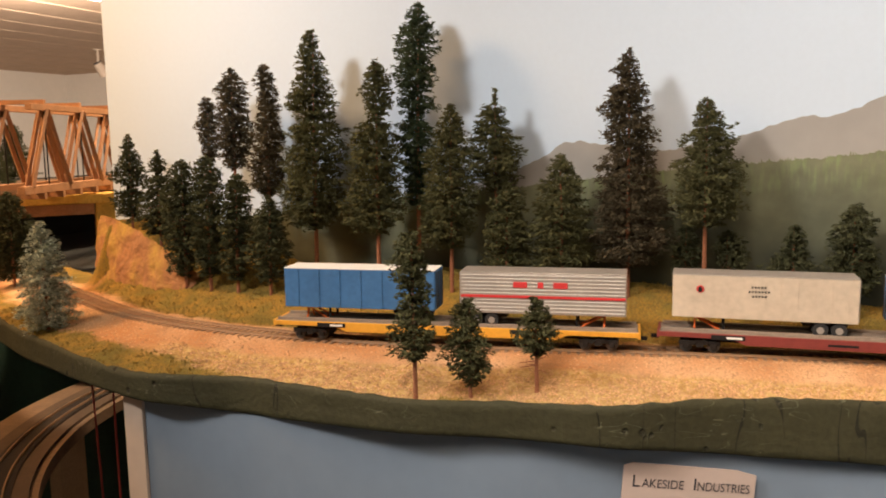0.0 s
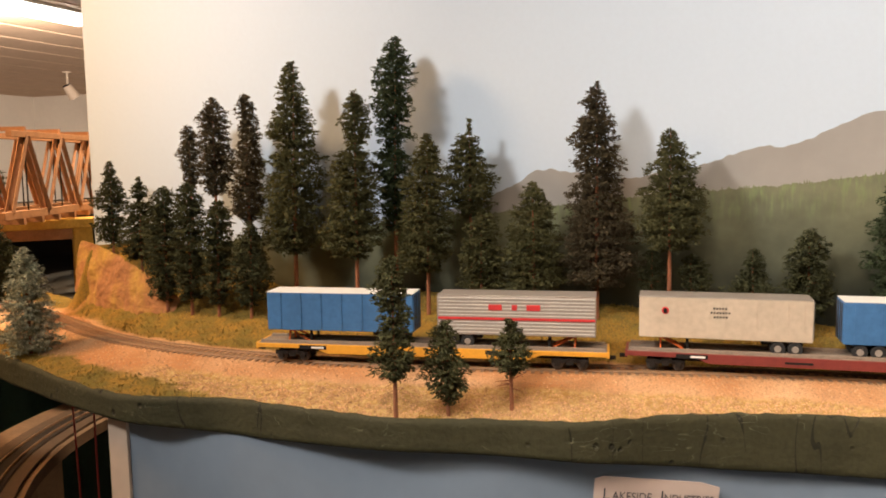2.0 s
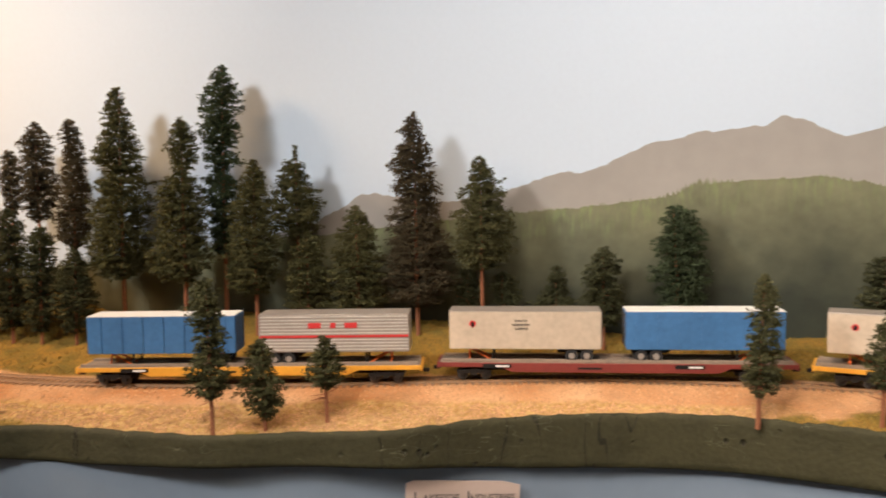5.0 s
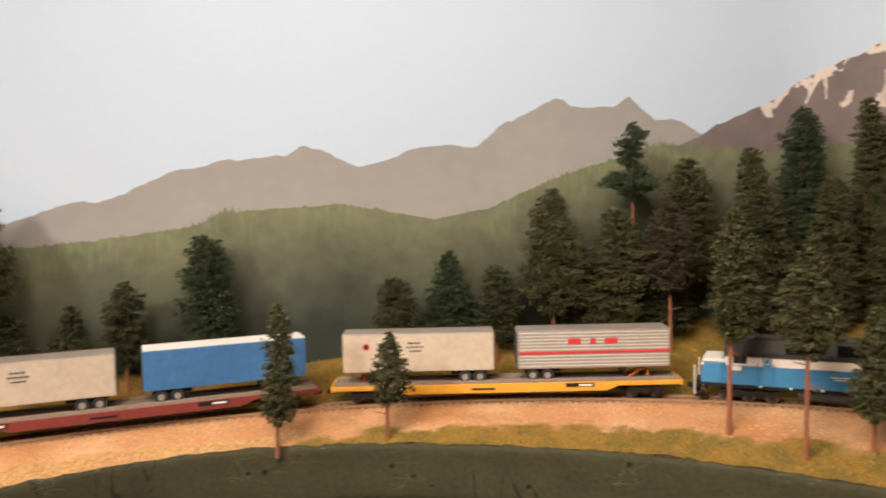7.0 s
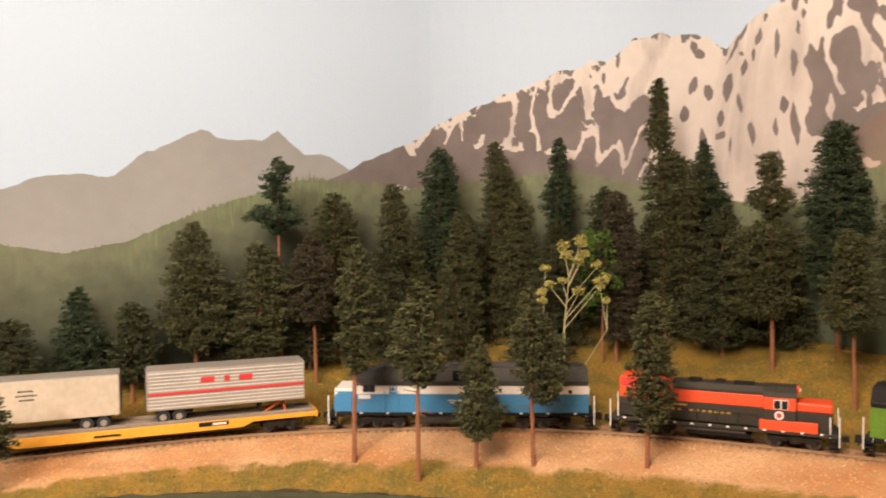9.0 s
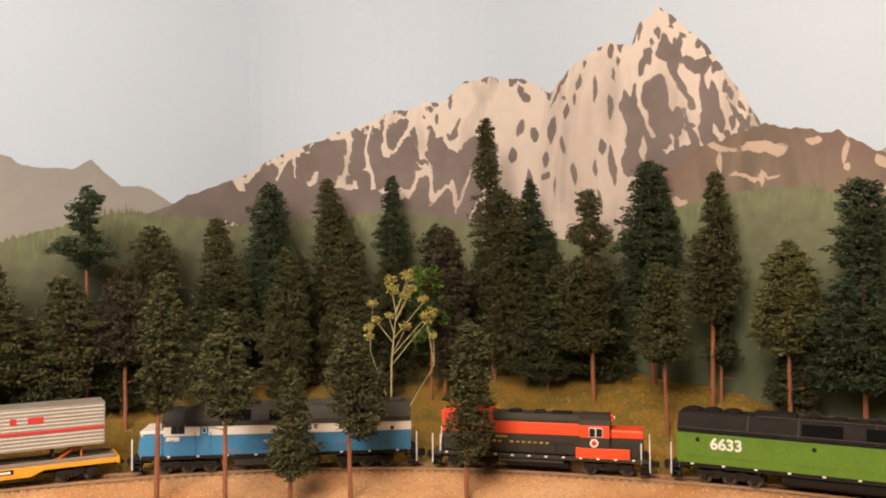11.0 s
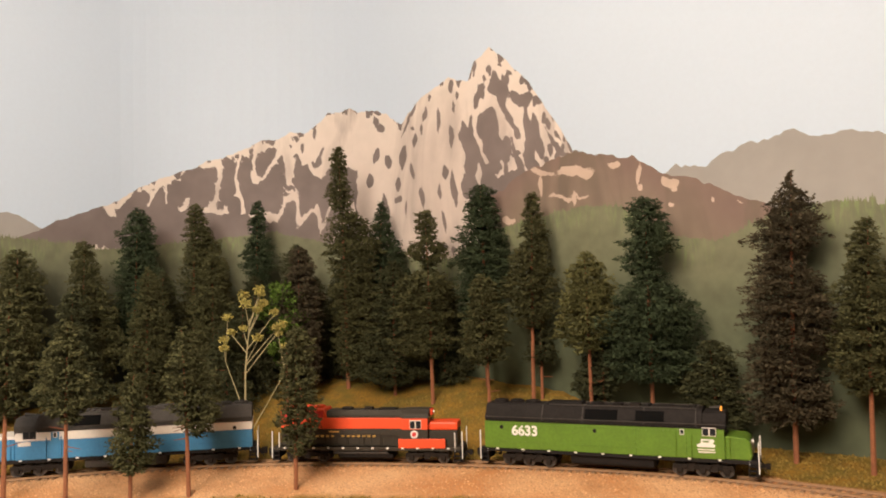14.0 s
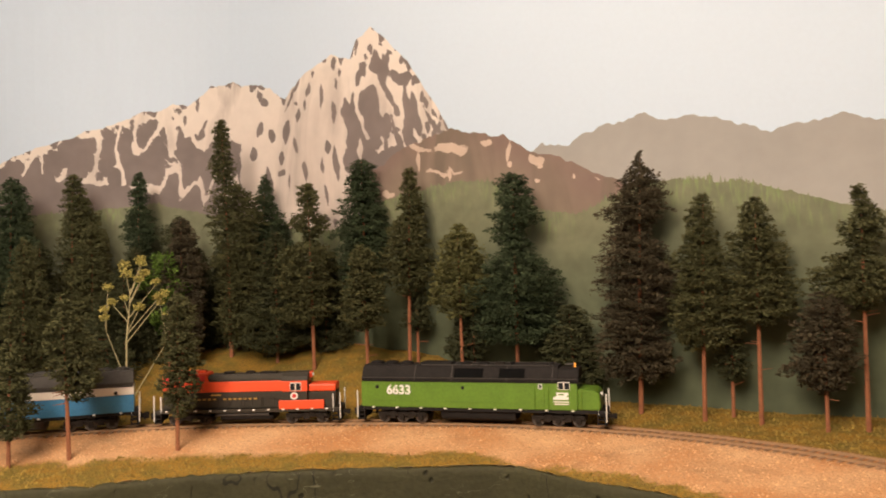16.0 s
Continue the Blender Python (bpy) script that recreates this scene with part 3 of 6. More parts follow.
def ground_material():
    m = bpy.data.materials.new("gravel_and_turf")
    m.use_nodes = True
    nt = m.node_tree
    b = nt.nodes["Principled BSDF"]
    b.inputs["Roughness"].default_value, b.inputs["Specular IOR Level"].default_value = 0.95, 0.15
    co, at = nt.nodes.new("ShaderNodeTexCoord"), nt.nodes.new("ShaderNodeAttribute")
    at.attribute_name = "zone"

    def tex(scale, detail=4):
        n = nt.nodes.new("ShaderNodeTexNoise")
        n.inputs["Scale"].default_value, n.inputs["Detail"].default_value = scale, detail
        nt.links.new(co.outputs["Object"], n.inputs["Vector"])
        return n

    def two(a, c, fac, lo, hi):
        r = nt.nodes.new("ShaderNodeMapRange")
        r.inputs["From Min"].default_value, r.inputs["From Max"].default_value = lo, hi
        nt.links.new(fac, r.inputs["Value"])
        x = nt.nodes.new("ShaderNodeMix")
        x.data_type = "RGBA"
        for key, v in (("A", a), ("B", c)):
            if isinstance(v, tuple):
                x.inputs[key].default_value = (*v, 1)
            else:
                nt.links.new(v, x.inputs[key])
        nt.links.new(r.outputs[0], x.inputs["Factor"])
        return x.outputs["Result"]

    broad, mid, fine = tex(12), tex(45), tex(600, 2)
    at2 = nt.nodes.new("ShaderNodeAttribute")
    at2.attribute_name = "slope"
    gravel = two((0.50, 0.228, 0.088), (0.66, 0.405, 0.215), broad.outputs["Fac"], 0.36, 0.64)
    gravel = two(gravel, two((0.42, 0.25, 0.075), (0.58, 0.39, 0.155), tex(230, 2).outputs["Fac"], 0.40, 0.60), at2.outputs["Fac"], 0.2, 0.8)
    gravel = two(gravel, (0.36, 0.205, 0.10), mid.outputs["Fac"], 0.55, 0.85)
    gravel = two((0.36, 0.21, 0.115), gravel, fine.outputs["Fac"], 0.25, 0.5)
    turf = two((0.31, 0.178, 0.030), (0.19, 0.140, 0.028), mid.outputs["Fac"], 0.42, 0.62)
    turf = two((0.13, 0.09, 0.03), turf, fine.outputs["Fac"], 0.3, 0.55)
    colour = two(gravel, turf, at.outputs["Fac"], 0.0, 1.0)
    nt.links.new(colour, b.inputs["Base Color"])
    bp = nt.nodes.new("ShaderNodeBump")
    bp.inputs["Distance"].default_value = 0.0016
    nt.links.new(fine.outputs["Fac"], bp.inputs["Height"])
    nt.links.new(bp.outputs[0], b.inputs["Normal"])
    return m


GROUND = ground_material()
ROWS = np.arange(0.0, LENGTH, 0.007)
BACKS = []
for s in ROWS:
    p, q = on_track(s)
    BACKS.append(min(wall_depth(p, (-q[1], q[0])), 0.40) if p[1] > -0.63 else 0.06)


def back_of(s):
    return float(np.interp(s, ROWS, BACKS))


def build_ground():
    cols = 46
    verts, faces, zone, slope = [], [], [], []
    for s in ROWS:
        front, back = -lerp(FRONT, s) - 0.0028, back_of(s) - 0.001
        for k in range(cols):
            d = front + (back - front) * k / (cols - 1)
            p, _ = on_track(s, d)
            verts.append((p[0], p[1], ground_z(s, d, back)))
            zone.append(zone_of(s, d))
            slope.append(coarse(s, d))
    for i in range(len(ROWS) - 1):
        for k in range(cols - 1):
            a, b = i * cols + k, (i + 1) * cols + k
            faces.append((a, b, b + 1, a + 1))
    ob = mesh_object("ground", verts, faces, GROUND, smooth=True)
    layer = ob.data.attributes.new("zone", "FLOAT", "POINT")
    layer.data.foreach_set("value", zone)
    ob.data.attributes.new("slope", "FLOAT", "POINT").data.foreach_set("value", slope)
    tagged(ob, "tan gravel roadbed with golden turf on a model layout", "ground", kind="structure")


def build_fascia():
    rows, rings = np.arange(0.0, LENGTH, 0.006), 18
    verts, faces = [], []
    for s in rows:
        front, top = sum(lerp(FRONT, s + 0.008 * k) for k in range(-2, 3)) / 5, lerp(EDGE_Z, s)
        low = sum(lerp(FOOT_Z, s + 0.012 * k) for k in range(-2, 3)) / 5
        nick = 0.0016 * noise.noise(Vector((s * 55, 2, 4))) + 0.0012 * noise.noise(Vector((s * 170, 6, 1)))
        shape = [(-front + 0.012, top - 0.006), (-front + 0.0005 + nick, top - 0.0012 + nick), (-front - 0.002, top - 0.0004 + nick), (-front - 0.0040, top - 0.0016)]
        shape += [(-front - 0.005, top - 0.004 + (low - top + 0.006) * k / 9) for k in range(10)]
        shape += [(-front - 0.003, low), (-front + 0.006, low - 0.001), (-front + 0.020, low), (-front + 0.024, low + 0.004)]
        for d, z in shape:
            w = 0.0009 * noise.noise(Vector((s * 30, z * 40, 4))) + 0.0006 * noise.noise(Vector((s * 130, z * 160, 9)))
            p, _ = on_track(s, d - w)
            verts.append((p[0], p[1], z + 0.6 * w))
    for i in range(len(rows) - 1):
        for k in range(rings - 1):
            a, b = i * rings + k, (i + 1) * rings + k
            faces.append((a, a + 1, b + 1, b))
    tagged(mesh_object("fascia", verts, faces, FASCIA, smooth=True), "lumpy olive green painted plaster edge of the layout", "fascia", kind="structure")


def valance_front(s):
    """The panel runs in a smoother line than the edge above it."""
    return sum(lerp(FRONT, s + 0.02 * k) for k in range(-5, 6)) / 11 - 0.008


def build_valance():
    verts, faces = [], []
    rows = np.arange(0.651, LENGTH, 0.012)
    for s in rows:
        for d, z in ((0.0, 0.002), (0.0, -1.3), (0.012, -1.3), (0.012, 0.002)):
            p, _ = on_track(s, -valance_front(s) + d)
            verts.append((p[0], p[1], lerp(FOOT_Z, s) + z if z > -1 else z))
    n = len(rows)
    for i in range(n - 1):
        for k in range(4):
            a, b = 4 * i + k, 4 * i + (k + 1) % 4
            faces.append((a, b, b + 4, a + 4))
    faces += [(0, 3, 2, 1), (4 * n - 4, 4 * n - 3, 4 * n - 2, 4 * n - 1)]
    tagged(mesh_object("valance", verts, faces, VALANCE), "pale blue painted panel below the layout", "panel", kind="structure")
    verts = []
    for s in (0.6475, 0.667):
        for d in (-0.003, 0.0125):
            p, _ = on_track(s, -valance_front(0.66) + d)
            verts += [(p[0], p[1], lerp(FOOT_Z, 0.66) + 0.001), (p[0], p[1], -1.3)]
    ob = mesh_object("trim", verts, [(0, 1, 5, 4), (4, 5, 7, 6), (6, 7, 3, 2), (2, 3, 1, 0), (0, 4, 6, 2), (1, 3, 7, 5)], END_TRIM)
    tagged(ob, "cream batten at the end of the blue panel, its tone holding warm light", "trim", kind="structure")


def crumbs(name, count, size, material, label, pick, tall=1.0, seed=3):
    """Loose bits on the ground, joined into one mesh."""
    rng = random.Random(seed)
    verts, faces = [], []
    made = 0
    while made < count:
        s = rng.uniform(0.38, 2.75)
        back = back_of(s)
        d = rng.uniform(-lerp(FRONT, s) - 0.001, min(back, 0.16))
        if abs(d) < 0.017 or not pick(s, d, rng):
            continue
        made += 1
        p, _ = on_track(s, d)
        z = ground_z(s, d, back)
        r = size * rng.uniform(0.5, 1.5)
        a = rng.uniform(0, 6.28)
        n = len(verts)
        for k in range(3):
            verts.append((p[0] + r * math.cos(a + 2.1 * k), p[1] + r * math.sin(a + 2.1 * k), z - r * 0.2))
        verts.append((p[0] + r * rng.uniform(-.5, .5), p[1] + r * rng.uniform(-.5, .5), z + r * tall * rng.uniform(0.6, 1.2)))
        faces += [(n, n + 1, n + 3), (n + 1, n + 2, n + 3), (n + 2, n, n + 3)]
    return tagged(mesh_object(name, verts, faces, material), label, "ground cover", kind="stuff")


build_ground()
build_fascia()
build_valance()
crumbs("loose_gravel", 26000, 0.0008, CRUMB, "loose tan gravel crumbs along the track", lambda s, d, r: zone_of(s, d) < 0.4 and r.random() < (0.95 if coarse(s, d) > 0.5 else 0.15))
crumbs("turf_tufts", 22000, 0.0010, TUFT, "short golden green turf tufts", lambda s, d, r: zone_of(s, d) > 0.5, 1.7, 4)

# ---- the track ----


def build_track():
    track = empty("railway_track", pose(0, 0, 0), "weathered model railway track with brown ties on gravel", "track")
    for side in (-0.00825, 0.00825):
        verts, faces = [], []
        rows = np.arange(0.0, LENGTH, 0.01)
        prof = [(-0.0006, -0.0003), (0.0006, -0.0003), (0.0004, -0.0012), (0.0010, -0.0023), (-0.0010, -0.0023), (-0.0004, -0.0012)]
        for s in rows:
            for d, z in prof:
                p, _ = on_track(s, side + d)
                verts.append((p[0], p[1], z))
        for i in range(len(rows) - 1):
            for k in range(6):
                a, b = 6 * i + k, 6 * i + (k + 1) % 6
                faces.append((a, b, b + 6, a + 6))
        mesh_object("rail", verts, faces, RAIL, track)
    me = bpy.data.meshes.new("tie")
    bm = box(-0.0014, 0.0014, -0.0150, 0.0150, -0.0052, -0.0022, 0.0003)
    bm.to_mesh(me)
    bm.free()
    me.materials.append(TIE)
    s, rng, rest = 0.02, random.Random(5), []
    while s < LENGTH - 0.02:
        p, q = on_track(s)
        m = pose(p[0], p[1], 0, 0, 0, math.degrees(math.atan2(q[1], q[0])) + rng.uniform(-2, 2))
        if 0.52 < s < 2.56:
            ob = new("tie", me)
            ob.parent = track
            ob.matrix_local = m
        else:
            rest.append(m)
        s += 0.0069
    bm = bmesh.new()
    for m in rest:
        b2 = box(-0.0014, 0.0014, -0.0150, 0.0150, -0.0052, -0.0022)
        bmesh.ops.transform(b2, matrix=m, verts=b2.verts[:])
        join(bm, b2)
    tagged(part("far_ties", bm, TIE, track), kind="stuff")


build_track()

# ---- trees ----
CHIP_V = np.array([(1, 0, -.35), (-.55, .85, -.3), (-.55, -.85, -.3), (0, 0, .95)], float)
CHIP_F = np.array([(0, 1, 3), (1, 2, 3), (2, 0, 3)])


def clumps(name, centres, sizes, material, parent, rng, flat=0.65, outward=None):
    """Many small uneven clumps of foliage in one mesh; with outward, bristles that point along it."""
    n = len(centres)
    v = np.repeat(CHIP_V[None], n, 0) * rng.uniform(0.6, 1.35, (n, len(CHIP_V), 1))
    turn = rng.normal(0, 1, (n, 4))
    turn /= np.linalg.norm(turn, axis=1)[:, None]
    w, x, y, z = turn.T
    rot = np.array([[1 - 2 * (y * y + z * z), 2 * (x * y - z * w), 2 * (x * z + y * w)],
                    [2 * (x * y + z * w), 1 - 2 * (x * x + z * z), 2 * (y * z - x * w)],
                    [2 * (x * z - y * w), 2 * (y * z + x * w), 1 - 2 * (x * x + y * y)]]).transpose(2, 0, 1)
    v = np.einsum("nij,nkj->nki", rot, v)
    v[..., 2] *= flat
    if outward is not None:
        d = outward + rng.normal(0, 0.55, (n, 3))
        d /= np.linalg.norm(d, axis=1)[:, None]
        v = 0.62 * v + 1.3 * np.einsum("nkj,nj->nk", v, d)[..., None] * d[:, None, :]
    v = v * np.asarray(sizes)[:, None, None] + np.asarray(centres)[:, None, :]
    f = (CHIP_F[None] + (np.arange(n) * len(CHIP_V))[:, None, None]).reshape(-1, 3)
    me = bpy.data.meshes.new(name)
    me.vertices.add(n * len(CHIP_V))
    me.vertices.foreach_set("co", v.reshape(-1).astype(np.float32))
    me.loops.add(len(f) * 3)
    me.loops.foreach_set("vertex_index", f.reshape(-1).astype(np.int32))
    me.polygons.add(len(f))
    me.polygons.foreach_set("loop_start", np.arange(0, len(f) * 3, 3).astype(np.int32))
    me.update(calc_edges=True)
    me.validate()
    me.materials.append(material)
    ob = new(name, me)
    ob.parent = parent
    return ob


TREE_COUNT = [0]
TONE_WORDS = {"g": "olive green", "d": "dark green", "t": "blue-green", "b": "brownish green", "l": "light olive", "s": "frosted grey-green"}


def cone(top, crown, rad):
    """The outline of a plain pine: rows of height, reach to the near and the far side along the track, in millimetres."""
    span = top - crown
    rows = [(top, 1, 1)]
    for k, f in enumerate((0.08, 0.20, 0.24, 0.42, 0.47, 0.70, 0.92)):
        r = rad * (0.22 + 0.95 * f ** 0.7) * (0.80 if k in (2, 4) else 1.0)
        rows.append((top - span * f, r, r))
    return rows + [(crown, rad * 0.45, rad * 0.45)]


def fir(x, y, tone, outline, base=None, where="by the backdrop", group="pines along the backdrop"):
    """A model conifer with tiers of bristly boughs. outline: rows from the tip down of height and of reach to either side along the track, in millimetres."""
    TREE_COUNT[0] += 1
    rng = np.random.default_rng(100 + TREE_COUNT[0])
    if base is None:
        base = terrain(x, y)
    rows = np.array(outline[::-1], float) / 1000.0
    crown, top = rows[0, 0], rows[-1, 0]
    height = top - base
    size = "tall" if height > 0.17 else ("small" if height < 0.095 else "slender")
    ob = empty("pine_tree", pose(x, y, base - 0.002), f"{size} {TONE_WORDS[tone]} model pine with red-brown trunk {where}", "tree", group)
    i = int(np.argmin((LINE[:, 0] - x) ** 2 + (LINE[:, 1] - y) ** 2))
    _, along = on_track(ARC[i])
    tip = 0.5 * (rows[-1, 2] - rows[-1, 1])
    bend = Vector((tip * along[0], tip * along[1], 0))
    knee = bend * 0.35 + Vector((0, 0, height * 0.55))
    bm = rod((0, 0, 0), knee, 0.0014 + 0.0040 * height, 8, 0.0010 + 0.0020 * height)
    bm = rod(knee, bend + Vector((0, 0, height * 0.99)), 0.0010 + 0.0020 * height, 6, 0.0003, bm)
    for _ in range(6):
        f, a = rng.uniform(0.25, 0.62), rng.uniform(0, 6.28)
        p = knee * (f / 0.55) if f < 0.55 else knee.copy()
        bm = rod(p, p + Vector((math.cos(a) * 0.012, math.sin(a) * 0.012, rng.uniform(-.003, .004))), 0.0005, 4, 0.0002, bm)
    part("trunk", bm, BARK, ob)
    heading, seed = math.atan2(along[1], along[0]), TREE_COUNT[0] * 3.7
    centres, sizes, outward = [], [], []
    c, s = math.cos(heading), math.sin(heading)
    z = crown
    while z < top - 0.001:
        near, far = np.interp(z, rows[:, 0], rows[:, 1]), np.interp(z, rows[:, 0], rows[:, 2])
        mid, r = 0.5 * (far - near), max(0.0020, 0.575 * (near + far))
        ripple = 1 + 0.15 * noise.noise(Vector((seed, 3.1, z * 95)))
        boughs = max(4, int(3 + 300 * r))
        turn = rng.uniform(0, 6.28)
        for k in range(boughs):
            a = turn + 6.2832 * (k + rng.uniform(-.35, .35)) / boughs
            reach = r * ripple * rng.uniform(0.78, 1.10) * (1 + 0.42 * noise.noise(Vector((1.7 * math.cos(a), 1.7 * math.sin(a), z * 75 + seed))))
            droop = rng.uniform(-0.22, 0.10)
            zb = z + rng.uniform(-0.0015, 0.0015)
            count = int(10 + 900 * reach)
            f = np.sqrt(rng.uniform(0.08, 1.0, count)) * 0.97
            q = reach * f
            swing = a + rng.normal(0, 1, count) * (0.0020 + 0.09 * q) / np.maximum(q, 0.003)
            lift = rng.normal(0, 1, count) * (0.0005 + 0.0010 * np.minimum(1.0, q / 0.02)) + droop * q * f
            centres.append(np.stack([mid * c + q * np.cos(swing), mid * s + q * np.sin(swing), zb - base + 0.002 + lift], 1))
            sizes.append(rng.uniform(0.0008, 0.0016, count) * (0.85 + 13 * min(r, 0.02)))
            outward.append(np.stack([np.cos(swing), np.sin(swing), np.full(count, droop * 0.8)], 1))
        # the dense heart of the crown round the trunk
        if r > 0.005:
            count = 10
            a, q = rng.uniform(0, 6.28, count), 0.48 * r * np.sqrt(rng.uniform(0, 1, count))
            centres.append(np.stack([mid * c + q * np.cos(a), mid * s + q * np.sin(a), z - base + 0.002 + rng.normal(0, 0.0015, count)], 1))
            sizes.append(np.full(count, 0.0016 + 0.10 * r))
            outward.append(np.stack([np.cos(a), np.sin(a), np.zeros(count)], 1))
        z += 0.0028 + 0.070 * r
    clumps("crown", np.concatenate(centres), np.concatenate(sizes), FOLIAGE[tone], ob, rng, 0.8, np.concatenate(outward))
    return ob


def terrain(x, y):
    """The height of the ground at a place of the plan."""
    i = int(np.argmin((LINE[:, 0] - x) ** 2 + (LINE[:, 1] - y) ** 2))
    s = ARC[i]
    p, q = on_track(s)
    d = (x - p[0]) * -q[1] + (y - p[1]) * q[0]
    return ground_z(s, d, back_of(s))


fir(-0.546, -0.575, "d", [(176, -3, 5), (162, 4, 9), (146, 11, 14), (133, 15, 20), (122, 18, 21), (115, 2, 6), (109, 16, 17), (97, 20, 18), (84, 17, 9)])
fir(-0.535, -0.525, "d", [(157, -1, 2), (144, 5, 9), (137, 8, 10), (131, 3, 7), (124, 10, 17), (99, 18, 19), (80, 23, 21), (66, 17, 8)])
fir(-0.506, -0.468, "d", [(147, 0, 6), (138, 10, 13), (117, 17, 15), (102, 20, 16), (60, 21, 15), (37, 17, 13), (26, 14, 5)])
fir(-0.505, -0.435, "d", [(151, 3, 1), (141, 11, 13), (127, 14, 16), (91, 16, 17), (67, 18, 18), (40, 15, 13), (29, 10, 9)])
fir(-0.505, -0.401, "d", [(133, -2, 8), (124, 7, 16), (109, 14, 18), (74, 17, 17), (56, 15, 13), (37, 15, 13), (26, 5, 7)])
fir(-0.506, -0.362, "d", [(113, -3, 5), (104, 4, 9), (93, 10, 16), (81, 15, 18), (63, 19, 20), (49, 19, 19), (37, 15, 13), (26, 11, 5)])
fir(-0.555, -0.436, "b", [(243, 1, 3), (235, 5, 9), (223, 15, 17), (207, 17, 18), (192, 16, 20), (155, 16, 20), (141, 12, 16), (135, 5, 1)])
fir(-0.550, -0.465, "b", [(212, 2, 3), (202, 9, 10), (186, 10, 11), (168, 10, 10), (143, 6, 6)])
fir(-0.556, -0.394, "b", [(245, 4, 2), (236, 7, 8), (221, 9, 13), (206, 6, 14), (173, 13, 19), (161, 9, 18), (143, 19, 17), (115, 20, 15), (106, 6, 3)])
fir(-0.546, -0.332, "g", [(275, -4, 7), (268, 8, 8), (254, 9, 10), (247, 14, 13), (235, 11, 17), (222, 18, 20), (203, 27, 20), (195, 27, 23), (190, 6, 25), (181, 24, 31), (161, 24, 32), (137, 30, 31), (96, 33, 27), (82, 28, 18), (75, 9, 9)])
fir(-0.531, -0.252, "g", [(240, 0, 4), (232, 6, 10), (221, 10, 15), (208, 12, 18), (194, 13, 18), (185, 4, 9), (180, 17, 12), (166, 23, 19), (144, 28, 26), (98, 34, 25), (81, 31, 18), (75, 15, 9)])
fir(-0.560, -0.222, "t", [(293, -2, 6), (283, 7, 14), (269, 13, 19), (255, 19, 21), (230, 19, 18), (216, 18, 19), (208, 16, 9), (197, 17, 20), (188, 9, 7), (177, 20, 17), (137, 15, 13), (102, 12, 10)])
fir(-0.536, -0.177, "g", [(196, 1, 3), (187, 7, 10), (176, 11, 13), (163, 18, 16), (146, 24, 18), (127, 26, 23), (88, 29, 25), (72, 27, 16), (63, 14, 10)])
fir(-0.559, -0.140, "g", [(209, 1, 0), (195, 3, 1), (192, 13, 7), (181, 20, 12), (168, 23, 16), (154, 28, 24), (143, 28, 29), (132, 20, 23), (117, 12, 17)])
fir(-0.536, -0.122, "g", [(121, 2, 2), (114, 9, 13), (101, 14, 16), (84, 18, 20), (68, 19, 21), (52, 18, 19), (38, 9, 9)])
fir(-0.546, -0.073, "g", [(150, 3, 0), (141, 10, 9), (132, 12, 14), (119, 18, 18), (106, 23, 22), (90, 26, 25), (52, 27, 28), (38, 18, 17)])
fir(-0.554, -0.015, "b", [(238, 2, 0), (230, 9, 5), (220, 16, 8), (212, 11, 9), (205, 19, 16), (194, 27, 17), (187, 21, 15), (177, 19, 19), (166, 25, 23), (159, 19, 20), (140, 24, 23), (133, 25, 21), (122, 26, 27), (70, 26, 32), (56, 19, 24), (50, 9, 12)])
fir(-0.547, 0.051, "g", [(195, 2, 0), (188, 9, 6), (178, 13, 12), (168, 17, 20), (158, 19, 22), (128, 23, 28), (111, 26, 28), (98, 24, 25), (89, 12, 15)])
fir(-0.566, 0.033, "d", [(86, 2, 3), (75, 11, 12), (59, 13, 14), (41, 9, 8)])
fir(-0.565, 0.068, "d", [(82, 4, 3), (71, 10, 15), (56, 10, 18), (41, 6, 14)])
fir(-0.557, 0.121, "d", [(90, 3, 1), (82, 7, 8), (72, 10, 12), (62, 13, 13), (55, 23, 18), (47, 19, 17), (38, 12, 10)])
fir(-0.555, 0.165, "d", [(107, 4, 3), (98, 10, 11), (87, 16, 14), (62, 18, 18), (48, 18, 21), (36, 8, 15)])
fir(-0.567, 0.234, "t", [(145, 9, -1), (138, 11, 14), (123, 16, 20), (102, 20, 21), (76, 19, 24), (50, 17, 23), (39, 10, 15)])
fir(-0.545, 0.408, "d", [(101, 11, 5), (90, 15, 12), (68, 21, 16), (46, 23, 17), (35, 11, 6)])
fir(-0.566, 0.467, "t", [(120, 4, 3), (112, 12, 10), (95, 16, 10), (84, 22, 21), (67, 24, 26), (45, 27, 25), (32, 14, 16)])
fir(-0.546, 0.506, "d", [(108, 4, 5), (95, 14, 14), (73, 17, 24), (48, 18, 21), (34, 9, 11)])
fir(-0.535, 0.563, "g", [(180, 3, 5), (171, 12, 11), (155, 19, 15), (138, 24, 23), (117, 24, 28), (95, 29, 35), (73, 30, 36), (63, 13, 21), (58, 6, 6)])
fir(-0.525, 0.626, "g", [(156, 9, 9), (144, 14, 20), (130, 17, 25), (108, 23, 27), (85, 28, 27), (62, 29, 27), (44, 20, 9)])
fir(-0.535, 0.652, "t", [(245, 2, 1), (239, 6, 10), (233, 8, 19), (229, 16, 14), (224, 16, 10), (219, 7, 8), (214, 21, 13), (207, 14, 8), (199, 6, 11), (192, 37, 21), (184, 35, 30), (178, 18, 18), (168, 7, 4)])
fir(-0.555, 0.726, "g", [(210, 4, 6), (201, 11, 15), (186, 18, 22), (167, 21, 28), (111, 22, 27), (79, 17, 19)])
